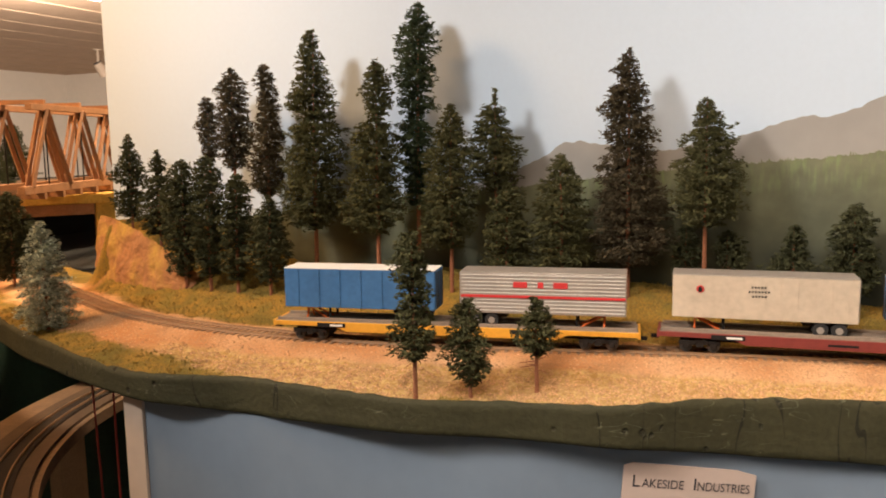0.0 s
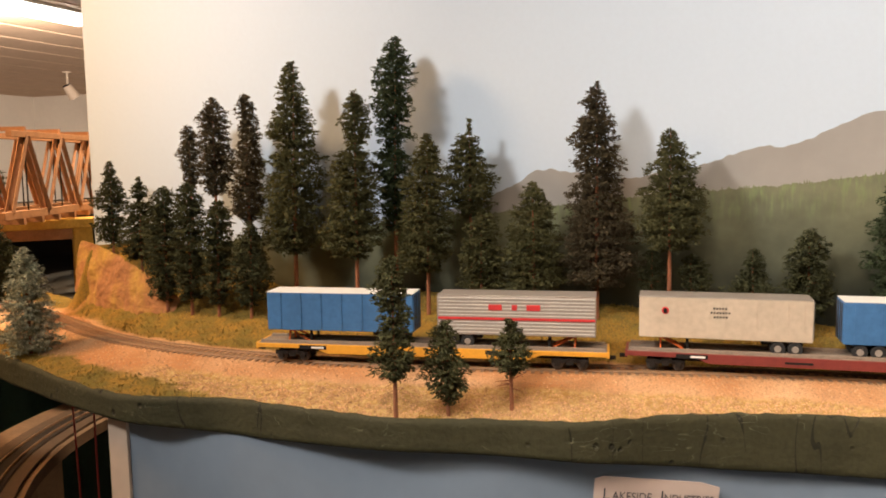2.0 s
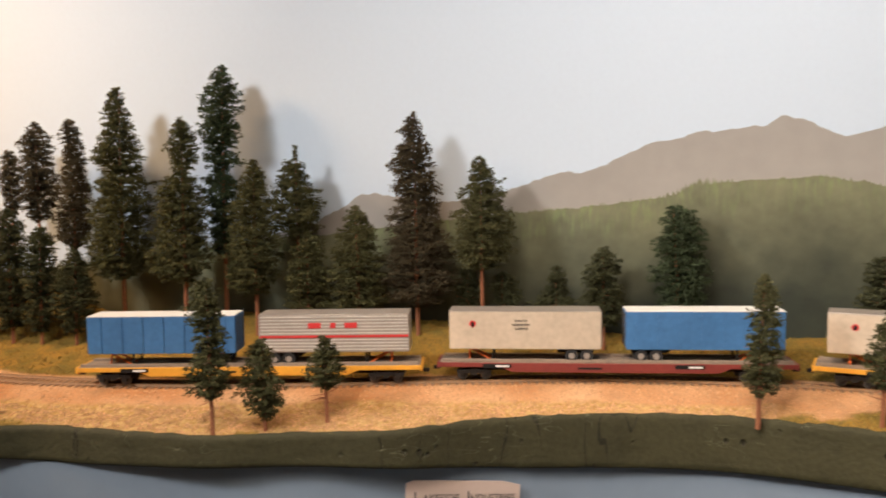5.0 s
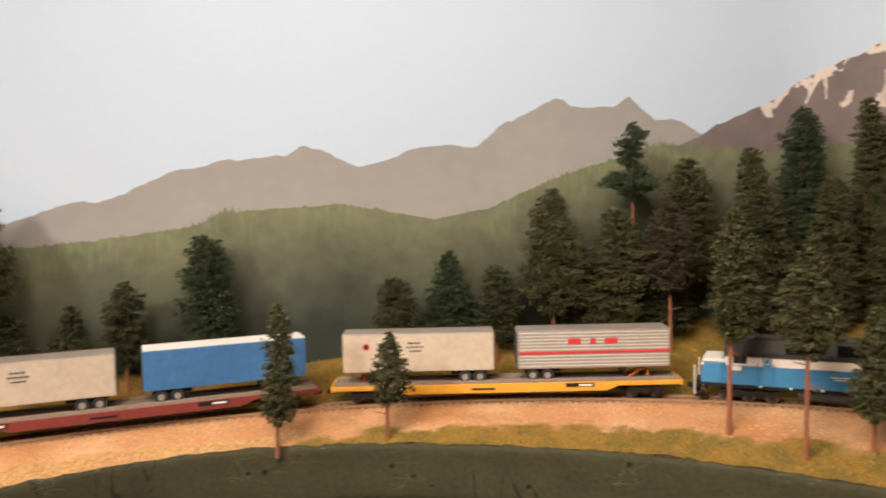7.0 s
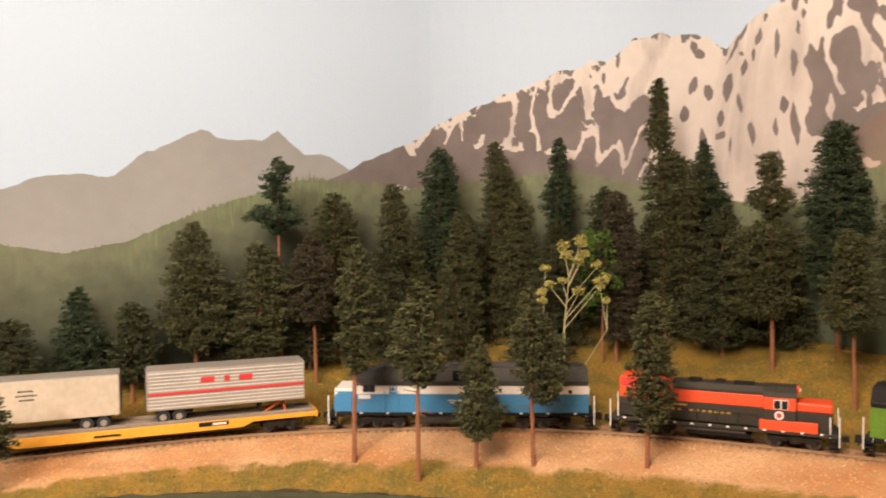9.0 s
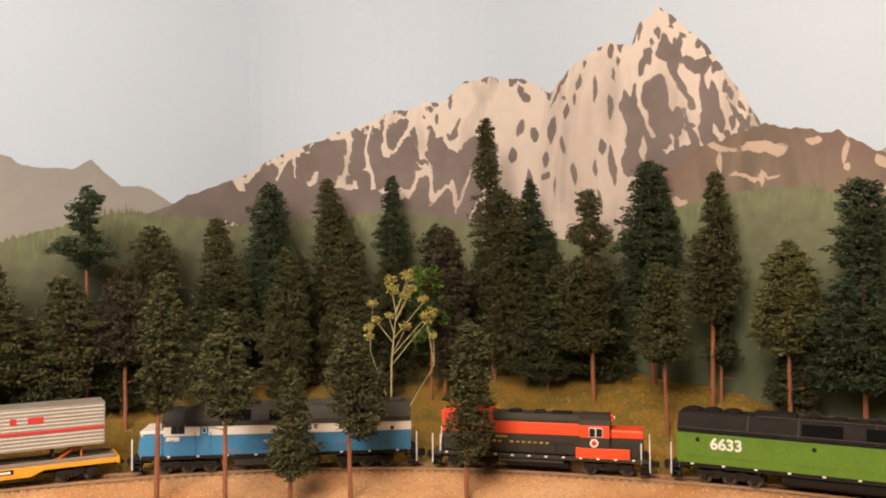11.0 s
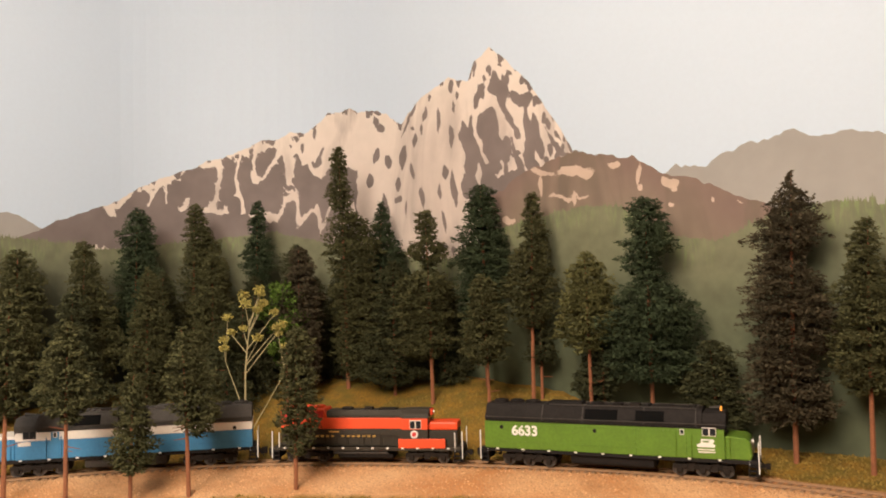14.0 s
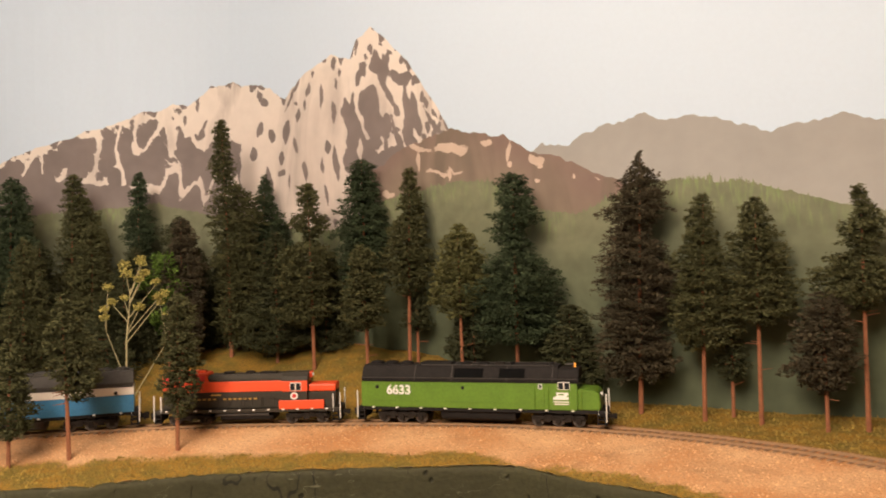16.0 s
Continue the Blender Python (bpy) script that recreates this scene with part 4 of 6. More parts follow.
fir(-0.505, 0.676, "b", [(166, 7, 2), (157, 15, 8), (140, 19, 17), (117, 26, 22), (94, 27, 20), (82, 22, 13), (75, 7, 2)])
fir(-0.535, 0.789, "g", [(220, 0, 6), (213, 8, 12), (198, 11, 16), (180, 12, 20), (161, 9, 27), (143, 15, 38), (119, 17, 45), (95, 20, 45), (69, 13, 34)])
fir(-0.546, 0.860, "t", [(262, -1, 8), (255, 6, 20), (239, 13, 23), (219, 16, 28), (180, 19, 33), (114, 25, 29), (103, 12, 18)])
fir(-0.523, 0.927, "g", [(271, 1, 6), (264, 5, 13), (247, 8, 20), (226, 8, 28), (206, 10, 36), (185, 11, 43), (131, 19, 46), (104, 16, 42), (87, 2, 27)])
fir(-0.476, 0.990, "t", [(273, 3, 5), (264, 7, 12), (243, 10, 13), (233, 6, 10), (222, 16, 18), (205, 20, 25), (187, 15, 21), (155, 7, 10)])
fir(-0.466, 0.827, "g", [(184, 1, 6), (172, 9, 16), (154, 11, 22), (136, 14, 24), (112, 19, 27), (58, 21, 27), (26, 12, 18)])
fir(-0.335, 0.935, "b", [(208, 2, 3), (195, 9, 15), (174, 14, 20), (150, 17, 25), (126, 19, 23), (102, 14, 25), (55, 14, 21)])
fir(-0.320, 0.996, "g", [(327, 10, -5), (318, 15, 0), (306, 19, 3), (296, 14, 2), (283, 19, 3), (271, 23, 10), (260, 21, 8), (252, 14, 4), (246, 12, 14), (236, 15, 27), (208, 21, 39), (192, 18, 29), (173, 16, 38), (123, 17, 45), (105, 20, 55), (86, 20, 52), (68, 13, 42), (59, 2, 23)])
fir(-0.312, 1.044, "t", [(264, -1, 6), (251, 4, 12), (231, 9, 16), (212, 12, 27), (192, 12, 33), (141, 10, 26), (105, 6, 20)])
fir(-0.201, 1.005, "g", [(243, 6, -3), (237, 14, 6), (222, 16, 9), (211, 11, 8), (205, 24, 15), (193, 24, 21), (183, 10, 10), (175, 11, 4), (170, 33, 22), (153, 38, 24), (119, 36, 20), (113, 26, 18), (101, 38, 21), (90, 35, 13), (80, 21, 0)])
fir(-0.163, 1.054, "t", [(272, 6, 1), (264, 14, 12), (246, 19, 15), (228, 23, 18), (210, 27, 23), (193, 33, 27), (146, 31, 22), (110, 24, 12)])
fir(-0.112, 0.986, "g", [(168, 10, -3), (158, 17, 9), (142, 20, 14), (126, 23, 15), (105, 29, 18), (92, 28, 20), (81, 17, 5)])
fir(-0.093, 1.036, "g", [(253, -2, 7), (244, 4, 12), (231, 3, 14), (225, 7, 16), (211, 9, 21), (200, 8, 19), (192, 16, 22), (178, 22, 21), (162, 23, 24), (140, 24, 23), (127, 21, 20), (115, 8, 10)])
fir(-0.015, 1.015, "l", [(186, 5, 1), (176, 11, 14), (161, 24, 23), (141, 28, 27), (121, 31, 24), (108, 29, 16), (94, 14, 11)])
fir(-0.012, 1.035, "d", [(105, 8, 7), (90, 19, 12), (64, 27, 13), (38, 20, 7)])
fir(0.037, 1.036, "t", [(236, 9, 8), (228, 15, 14), (213, 18, 20), (199, 18, 21), (186, 22, 24), (179, 25, 10), (164, 18, 16), (160, 7, 9), (155, 23, 23), (140, 33, 37), (111, 42, 40), (92, 40, 41), (75, 36, 40), (66, 15, 27)])
fir(0.098, 1.035, "d", [(105, 9, 0), (96, 15, 12), (81, 18, 19), (71, 27, 10), (53, 31, 26), (35, 27, 26), (25, 14, 11)])
fir(0.161, 1.040, "b", [(248, -5, 8), (237, 0, 7), (229, 6, 15), (219, 14, 23), (206, 23, 28), (190, 26, 27), (182, 23, 22), (177, 9, 9), (174, 26, 13), (155, 29, 29), (134, 33, 33), (113, 32, 35), (100, 26, 27), (94, 37, 19), (55, 37, 33), (38, 30, 25)])
fir(0.220, 1.036, "g", [(204, -4, 6), (198, 2, 10), (186, 10, 13), (173, 13, 12), (158, 16, 17), (140, 22, 24), (108, 23, 30), (75, 22, 31), (65, 16, 11)])
fir(0.268, 1.035, "g", [(195, 4, 5), (188, 12, 10), (176, 15, 13), (166, 20, 16), (151, 23, 23), (132, 25, 29), (112, 24, 30), (95, 19, 26), (87, 5, 13)])
fir(0.321, 1.025, "b", [(115, 7, 5), (103, 15, 20), (85, 23, 21), (52, 29, 22), (39, 20, 17), (32, 7, 4)])
fir(0.350, 1.034, "g", [(201, 1, 2), (197, 9, 4), (190, 8, 6), (182, 4, 12), (174, 11, 17), (165, 20, 20), (155, 16, 16), (148, 5, 5), (142, 28, 20), (130, 35, 22), (116, 34, 24), (107, 22, 19), (99, 8, 5)])
fir(-0.328, -0.120, "g", [(103, 4, 2), (98, 9, 5), (86, 14, 9), (74, 16, 10), (61, 10, 12), (49, 12, 11), (20, 16, 15), (13, 4, 7)], where="before the track", group="pines before the track")
fir(-0.346, -0.086, "g", [(54, 2, 2), (47, 12, 6), (35, 15, 8), (14, 18, 15), (1, 12, 12), (-7, 2, 6)], where="before the track", group="pines before the track")
fir(-0.368, -0.044, "g", [(54, 3, 0), (46, 8, 7), (37, 11, 11), (27, 14, 15), (18, 12, 13), (13, 5, 6)], where="before the track", group="pines before the track")
fir(-0.421, 0.282, "g", [(97, -2, 5), (90, 2, 10), (75, 5, 15), (58, 7, 15), (18, 12, 16), (10, 8, 11), (5, 2, 4)], where="before the track", group="pines before the track")
fir(-0.412, 0.366, "g", [(71, -1, 5), (62, 3, 11), (48, 9, 17), (30, 12, 18), (18, 9, 12)], where="before the track", group="pines before the track")
fir(-0.323, 0.613, "g", [(166, -3, 6), (159, 0, 11), (146, 7, 15), (132, 10, 19), (110, 12, 22), (70, 13, 18), (62, 4, 7)], where="before the track", group="pines before the track")
fir(-0.263, 0.633, "g", [(137, 0, 3), (129, 7, 10), (114, 13, 12), (97, 19, 18), (80, 20, 21), (67, 16, 20), (59, 4, 8)], where="before the track", group="pines before the track")
fir(-0.253, 0.681, "g", [(93, -1, 5), (85, 5, 8), (67, 9, 15), (45, 13, 19), (27, 16, 21), (16, 12, 16), (11, 2, 3)], where="before the track", group="pines before the track")
fir(-0.230, 0.720, "g", [(130, 7, -3), (118, 10, 6), (103, 14, 12), (85, 16, 23), (68, 16, 27), (51, 9, 25), (39, -1, 15)], where="before the track", group="pines before the track")
fir(-0.170, 0.783, "g", [(126, 1, 5), (118, 7, 13), (100, 10, 17), (65, 12, 20), (47, 15, 18), (30, 9, 14), (19, 1, 8)], where="before the track", group="pines before the track")
fir(-0.392, -0.541, "s", [(94, 5, -2), (82, 11, 7), (66, 14, 14), (44, 19, 18), (22, 23, 23), (5, 25, 25), (-10, 20, 14)], where="on gravel", group="")
fir(-0.452, 0.905, "g", cone(205, 50, 34))
fir(-0.500, 0.760, "d", cone(165, 35, 33))
fir(-0.400, 0.990, "d", cone(215, 60, 36))
fir(-0.415, 0.920, "d", cone(150, 35, 32))
fir(-0.260, 1.010, "d", cone(190, 50, 34))
fir(-0.380, 0.870, "d", cone(120, 30, 28))
fir(-0.545, 0.600, "d", cone(120, 30, 28))
fir(-0.522, -0.742, "d", [(112, 3, 1), (96, 18, 15), (76, 28, 21), (49, 37, 20), (21, 40, 16), (6, 27, 6)], base=-0.010)
fir(-0.860, -1.200, "d", cone(190, 40, 40), base=-0.020, where="beyond the bridge")
fir(-1.020, -1.330, "d", cone(210, 50, 42), base=-0.020, where="beyond the bridge")
fir(-0.720, -1.180, "d", cone(150, 30, 36), base=-0.020, where="beyond the bridge")
fir(-0.091, 1.050, "d", cone(134, 75, 15))
fir(0.242, 1.050, "d", cone(94, 37, 13))
# Extra pines, added to stand in for the shaded gaps between the others.
fir(-0.500, 0.870, "d", cone(185, 30, 30))
fir(-0.455, 0.970, "d", cone(180, 30, 32))
fir(-0.365, 1.030, "d", cone(185, 35, 32))
fir(-0.410, 1.030, "d", cone(175, 35, 30))
fir(-0.545, 0.690, "d", cone(150, 30, 30))
fir(-0.215, 1.045, "d", cone(165, 50, 30))


# ---- the room round the layout ----


def build_room():
    x0, x1, y0, y1, z0, z1 = -6.6, 2.6, -7.2, 1.6, -1.35, 0.95
    for name, (a, b, c, d, e, f), m, label in (
            ("floor", (x0, x1, y0, y1, z0 - 0.1, z0), FLOOR, "brown carpet floor of the train room"),
            ("wall_west", (x0 - 0.1, x0, y0, y1, z0, z1), WHITE_WALL, "off-white painted room wall"),
            ("wall_east", (x1, x1 + 0.1, y0, y1, z0, z1), WHITE_WALL, "off-white painted room wall"),
            ("wall_south", (x0, x1, y0 - 0.1, y0, z0, z1), WHITE_WALL, "off-white painted room wall"),
            ("wall_north", (x0, x1, y1, y1 + 0.1, z0, z1), WHITE_WALL, "off-white painted room wall")):
        tagged(part(name, box(a, b, c, d, e, f), m, None), label, "wall" if "wall" in name else "floor", kind="structure")
    bm = box(x0, x1, y0, y1, z1, z1 + 0.1)
    for i in range(24):
        y = y0 + 0.36 * i
        bm = box(x0, x1, y, y + 0.335, z1 - 0.022, z1 + 0.01, 0.004, bm)
    tagged(part("ceiling", bm, CEILING, None), "wood-toned ceiling with shallow boards", "ceiling", kind="structure")


build_room()

# ---- the train ----
BLACK = mat("black_loco_paint", (0.015, 0.0135, 0.013), 0.65, vary=0.25, scale=90, shine=0.16)
GRILLE = mat("black_grille", (0.004, 0.004, 0.004), 0.9, vary=0.2, shine=0.08)
ROOF_BLACK = mat("dusty_black_roof", (0.0155, 0.013, 0.012), 0.75, vary=0.4, scale=70, shine=0.16)
GREEN = mat("cascade_green_paint", (0.105, 0.205, 0.020), 0.42, vary=0.2, scale=60)
ORANGE = mat("orange_red_paint", (0.72, 0.075, 0.018), 0.5, vary=0.10, scale=60)
OLIVE = mat("dark_brown_green_paint", (0.040, 0.034, 0.026), 0.6, vary=0.2, scale=60, shine=0.22)
BLUE = mat("sky_blue_paint", (0.045, 0.205, 0.40), 0.5, vary=0.12, scale=60)
CREAM = mat("white_band_paint", (0.70, 0.66, 0.60), 0.55, vary=0.08, scale=60)
GREYROOF = mat("weathered_grey_roof", (0.055, 0.050, 0.045), 0.75, vary=0.25, scale=70, shine=0.22)
WHITE = mat("white_detail_paint", (0.75, 0.74, 0.70), 0.5, vary=0.05)
UNDER = mat("grimy_underframe", (0.022, 0.0175, 0.0145), 0.8, vary=0.35, scale=150, shine=0.12)
STEEL = mat("dull_wheel_steel", (0.10, 0.09, 0.08), 0.5, 0.6, vary=0.1, shine=0.22)
GLASS = mat("dark_cab_glass", (0.02, 0.022, 0.025), 0.08, vary=0.05)
YELLOW = mat("yellow_flatcar_paint", (0.70, 0.33, 0.025), 0.6, vary=0.12, scale=50)
BOXCAR_RED = mat("dark_red_flatcar_paint", (0.19, 0.030, 0.022), 0.6, vary=0.15, scale=50)
DECK = mat("grimy_flatcar_deck", (0.26, 0.20, 0.15), 0.85, vary=0.25, scale=60)
HITCH = mat("orange_hitch_paint", (0.65, 0.13, 0.02), 0.6, vary=0.1)
SILVER = mat("silver_ribbed_metal", (0.42, 0.37, 0.32), 0.38, 0.45, vary=0.14, scale=60)
RED = mat("red_stripe_paint", (0.55, 0.035, 0.035), 0.5, vary=0.06)
TAN = mat("pale_tan_trailer_paint", (0.52, 0.43, 0.325), 0.6, vary=0.16, scale=28)
TRAILER_BLUE = mat("blue_trailer_paint", (0.05, 0.15, 0.33), 0.5, vary=0.2, scale=35)
TYRE = mat("black_rubber", (0.016, 0.016, 0.016), 0.8, vary=0.1)
GOLD = mat("gold_lettering", (0.45, 0.28, 0.06), 0.6, vary=0.1)
BEACON = bpy.data.materials.new("lit_amber_beacon")
BEACON.use_nodes = True
BEACON.node_tree.nodes["Principled BSDF"].inputs["Base Color"].default_value = (1.0, 0.4, 0.05, 1)
BEACON.node_tree.nodes["Principled BSDF"].inputs["Emission Color"].default_value = (1.0, 0.45, 0.08, 1)
BEACON.node_tree.nodes["Principled BSDF"].inputs["Emission Strength"].default_value = 0.4


def prism_x(outline, x0, x1, bm=None, bevel=0.0):
    """An outline in y and z, drawn out along x."""
    b = prism([(y, z) for y, z in outline], x0, x1)
    for v in b.verts:
        v.co = Vector((v.co.y, v.co.x, v.co.z))
    bmesh.ops.recalc_face_normals(b, faces=b.faces[:])
    if bevel:
        bmesh.ops.bevel(b, geom=b.edges[:], offset=bevel, segments=2, affect="EDGES")
    return join(bm, b)


def mirror(pts):
    return pts + [(-y, z) for y, z in reversed(pts)]


def riding(s, length):
    """The pose of a vehicle whose middle is at s and whose trucks stand on the rails."""
    a, _ = on_track(s - 0.29 * length)
    b, _ = on_track(s + 0.29 * length)
    d = b - a
    p = (a + b) / 2
    return pose(p[0], p[1], 0, 0, 0, math.degrees(math.atan2(d[1], d[0])))


def lettering(text, size, material, parent, m, depth=0.0002, squeeze=1.0, bold=0.03):
    """Raised letters lying in the plane of m, as a mesh."""
    cu = bpy.data.curves.new("letters", "FONT")
    cu.body, cu.size, cu.extrude, cu.align_x, cu.align_y, cu.offset = text, size, depth, "CENTER", "CENTER", size * bold
    ob = bpy.data.objects.new("letters", cu)
    scene.collection.objects.link(ob)
    bpy.context.view_layer.update()
    me = bpy.data.meshes.new_from_object(ob.evaluated_get(bpy.context.evaluated_depsgraph_get()))
    bpy.data.objects.remove(ob)
    me.materials.clear()
    me.materials.append(material)
    out = new("lettering", me)
    out.parent = parent
    out.matrix_local = m @ Matrix.Diagonal((squeeze, 1, 1, 1))
    return out


def truck(parent, x, axles, pitch, wheel_r=0.0056, colour=None):
    colour = colour or UNDER
    half = pitch * (axles - 1) / 2
    ob = part("truck", box(x - half - 0.004, x + half + 0.004, -0.0062, 0.0062, 0.0058, 0.0100), colour, parent)
    for k in range(axles):
        cx = x - half + pitch * k
        for y in (-0.0095, 0.0072):
            w = rod((cx, y, wheel_r - 0.0003), (cx, y + 0.0023, wheel_r - 0.0003), wheel_r, 18)
            w = rod((cx, y - 0.0004 if y < 0 else y + 0.0023, wheel_r - 0.0003), (cx, y if y < 0 else y + 0.0027, wheel_r - 0.0003), wheel_r * 0.72, 14, bm=w)
            part("wheel", w, STEEL, ob)
    for y in (-0.0128, 0.0112):
        bm = box(x - half - 0.0050, x + half + 0.0050, y, y + 0.0016, 0.0058, 0.0094, 0.0004)
        for k in range(axles):
            cx = x - half + pitch * k
            bm = box(cx - 0.0021, cx + 0.0021, y - 0.0006, y + 0.0022, 0.0030, 0.0076, 0.0004, bm)
            if k < axles - 1:
                bm = box(cx + pitch / 2 - 0.0028, cx + pitch / 2 + 0.0028, y - 0.0003, y + 0.0018, 0.0040, 0.0105, 0.0006, bm)
                bm = rod((cx + pitch * 0.5, y - 0.0006, 0.0105), (cx + pitch * 0.25, y - 0.0006, 0.0055), 0.0005, 5, bm=bm)
                bm = rod((cx + pitch * 0.62, y - 0.0008, 0.0108), (cx + pitch * 0.80, y - 0.0008, 0.0080), 0.0008, 6, bm=bm)
        part("side_frame", bm, colour, ob)
    return ob


def end_gear(parent, x, way, rails=WHITE):
    """Pilot, steps, coupler and handrails of one end of a locomotive."""
    part("pilot", box(x - 0.0012, x + 0.0012, -0.0150, 0.0150, 0.0024, 0.0140, 0.0005), BLACK, parent)
    bm = box(x, x + way * 0.0075, -0.0014, 0.0014, 0.0070, 0.0098, 0.0005)
    bm = box(x + way * 0.0050, x + way * 0.0085, -0.0026, 0.0018, 0.0062, 0.0104, 0.0006, bm)
    part("coupler", bm, UNDER, parent)
    bm = rod((x + way * 0.0015, 0.006, 0.0105), (x + way * 0.006, 0.009, 0.0055), 0.0005, 5)
    bm = rod((x + way * 0.0015, -0.006, 0.0105), (x + way * 0.006, -0.009, 0.0055), 0.0005, 5, bm=bm)
    part("air_hose", bm, BLACK, parent)
    for y in (-0.0155, 0.0155):
        bm = None
        for z in (0.0034, 0.0070, 0.0106):
            bm = box(x - way * 0.0058, x - way * 0.0008, y - 0.0022, y + 0.0022, z, z + 0.0007, bm=bm)
        bm = box(x - way * 0.0008, x - way * 0.0002, y - 0.0022, y + 0.0022, 0.0030, 0.0130, bm=bm)
        bm = box(x - way * 0.0064, x - way * 0.0058, y - 0.0022, y + 0.0022, 0.0030, 0.0130, bm=bm)
        part("steps", bm, BLACK, parent)
        bm = rod((x + way * 0.0010, y, 0.0050), (x + way * 0.0010, y, 0.0285), 0.00055, 6)
        bm = rod((x - way * 0.0055, y, 0.0110), (x - way * 0.0055, y, 0.0275), 0.00055, 6, bm=bm)
        part("handrail", bm, rails, parent, "painted wire handrail")


def cowl_unit(s, turned, side, band, roof, label, number="", stripes=False, beacon=False):
    """A full-bodied six-axle diesel."""
    m = riding(s, 0.230)
    if turned:
        m = m @ pose(0, 0, 0, 0, 0, 180)
    m = m @ Matrix.Diagonal((1.04, 1.03, 1.04, 1))
    ob = empty("diesel_locomotive", m, label, "locomotive", "locomotives of the train")
    part("frame", box(-0.1085, 0.1085, -0.0160, 0.0160, 0.0118, 0.0150, 0.0004), BLACK, ob)
    low = 0.0148
    top_of_side = 0.0300 if band else 0.0375
    body = prism_x(mirror([(0.0170, low), (0.0170, top_of_side)]), -0.1050, 0.0860, bevel=0.0004)
    body_ob = part("body", body, side, ob)
    part("nose", prism([(0.0862, low), (0.1040, low), (0.1052, 0.0175), (0.1040, 0.0285), (0.1005, 0.0312), (0.0862, 0.0322)], -0.0168, 0.0168, bevel=0.0010), side, ob)
    if band:
        part("white_band", prism_x(mirror([(0.0171, top_of_side + 0.0002), (0.0171, 0.0372)]), -0.1051, 0.0860), band, ob)
        part("nose_top", box(0.0862, 0.1036, -0.0162, 0.0162, 0.0318, 0.0345, 0.0008), band, ob)
    part("roof", prism_x(mirror([(0.0170, 0.0376), (0.0170, 0.0408), (0.0112, 0.0500), (0.0100, 0.0508)]), -0.1048, 0.0700, bevel=0.0005), roof, ob)
    part("cab_roof", prism_x(mirror([(0.0170, 0.0376), (0.0170, 0.0420), (0.0120, 0.0480), (0.0100, 0.0488)]), 0.0702, 0.0872, bevel=0.0005), roof, ob)
    for cx in (-0.095, -0.081, -0.067):
        bm = rod((cx, 0, 0.0505), (cx, 0, 0.0529), 0.0060, 20)
        bm = rod((cx, 0, 0.0529), (cx, 0, 0.0536), 0.0032, 12, bm=bm)
        part("radiator_fan", bm, roof, ob)
    for cx in (-0.012, 0.004):
        part("roof_fan", rod((cx, 0, 0.0505), (cx, 0, 0.0527), 0.0046, 18), roof, ob)
    part("roof_hatch", box(-0.052, -0.024, -0.0070, 0.0070, 0.0505, 0.0530, 0.0005), roof, ob)
    bm = None
    for y in (-0.0105, 0.0105):
        bm = rod((-0.050, y, 0.0512), (0.066, y, 0.0512), 0.00045, 5, bm=bm)
    part("roof_conduit", bm, GREYROOF, ob)
    for cx in (-0.0555, -0.022, 0.0265, 0.0655):
        part("roof_seam", prism_x(mirror([(0.0172, 0.0380), (0.0172, 0.0409), (0.0114, 0.0502), (0.0100, 0.0511)]), cx - 0.00035, cx + 0.00035), GREYROOF, ob)
    for cx in (0.028, 0.046, 0.063):
        part("lifting_lug", box(cx - 0.0016, cx + 0.0016, -0.0085, 0.0085, 0.0508, 0.0522, 0.0003), roof, ob)
    part("exhaust_stack", box(0.014, 0.022, -0.0035, 0.0035, 0.0505, 0.0528, 0.0005), UNDER, ob)
    part("roof_hatch", box(0.032, 0.060, -0.0060, 0.0060, 0.0505, 0.0518, 0.0005), roof, ob)
    part("air_horn", rod((0.074, 0.004, 0.0505), (0.082, 0.004, 0.0510), 0.0007, 6, 0.0013), STEEL, ob)
    for y in (-1, 1):
        for a, b in ((-0.020, 0.006), (0.020, 0.042)):
            bm = prism_x([(y * 0.0173, 0.0412), (y * 0.0125, 0.0486), (y * 0.0119, 0.0482), (y * 0.0166, 0.0408)], a, b)
            grille = part("grille", bm, GRILLE, ob, "black slatted intake grille")
        for k in range(9):
            cx = -0.094 + 0.022 * k
            if cx < 0.1:
                part("sill_step_light", box(cx - 0.0011, cx + 0.0011, y * 0.0166 - 0.0007, y * 0.0166 + 0.0007, 0.0137, 0.0149), WHITE, ob)
        part("roof_gutter", box(-0.1046, 0.0868, y * 0.0173 - 0.0003, y * 0.0173 + 0.0003, 0.0402, 0.0408), GREYROOF, ob)
        part("belt_rail", box(-0.1046, 0.0868, y * 0.0172 - 0.0003, y * 0.0172 + 0.0003, 0.0371, 0.0376), roof, ob)
        for cx in (0.0505, 0.0620, 0.0895):
            part("grab_iron", rod((cx, y * 0.0178, 0.0160), (cx, y * 0.0178, 0.0325), 0.0004, 5), side, ob)
        for cx in (-0.0735, -0.030, 0.020, 0.062):
            part("panel_seam", box(cx - 0.00025, cx + 0.00025, y * 0.0171 - 0.0002, y * 0.0171 + 0.0002, low + 0.001, top_of_side - 0.001), side, ob)
        for z in (0.0200, 0.0345):
            if z < top_of_side - 0.002:
                part("body_rib", box(-0.1040, 0.0500, y * 0.0171 - 0.0002, y * 0.0171 + 0.0003, z, z + 0.0005), side, ob)
        part("porthole", rod((-0.090, y * 0.0168, 0.0322), (-0.090, y * 0.0175, 0.0322), 0.0016, 14), BLACK, ob)
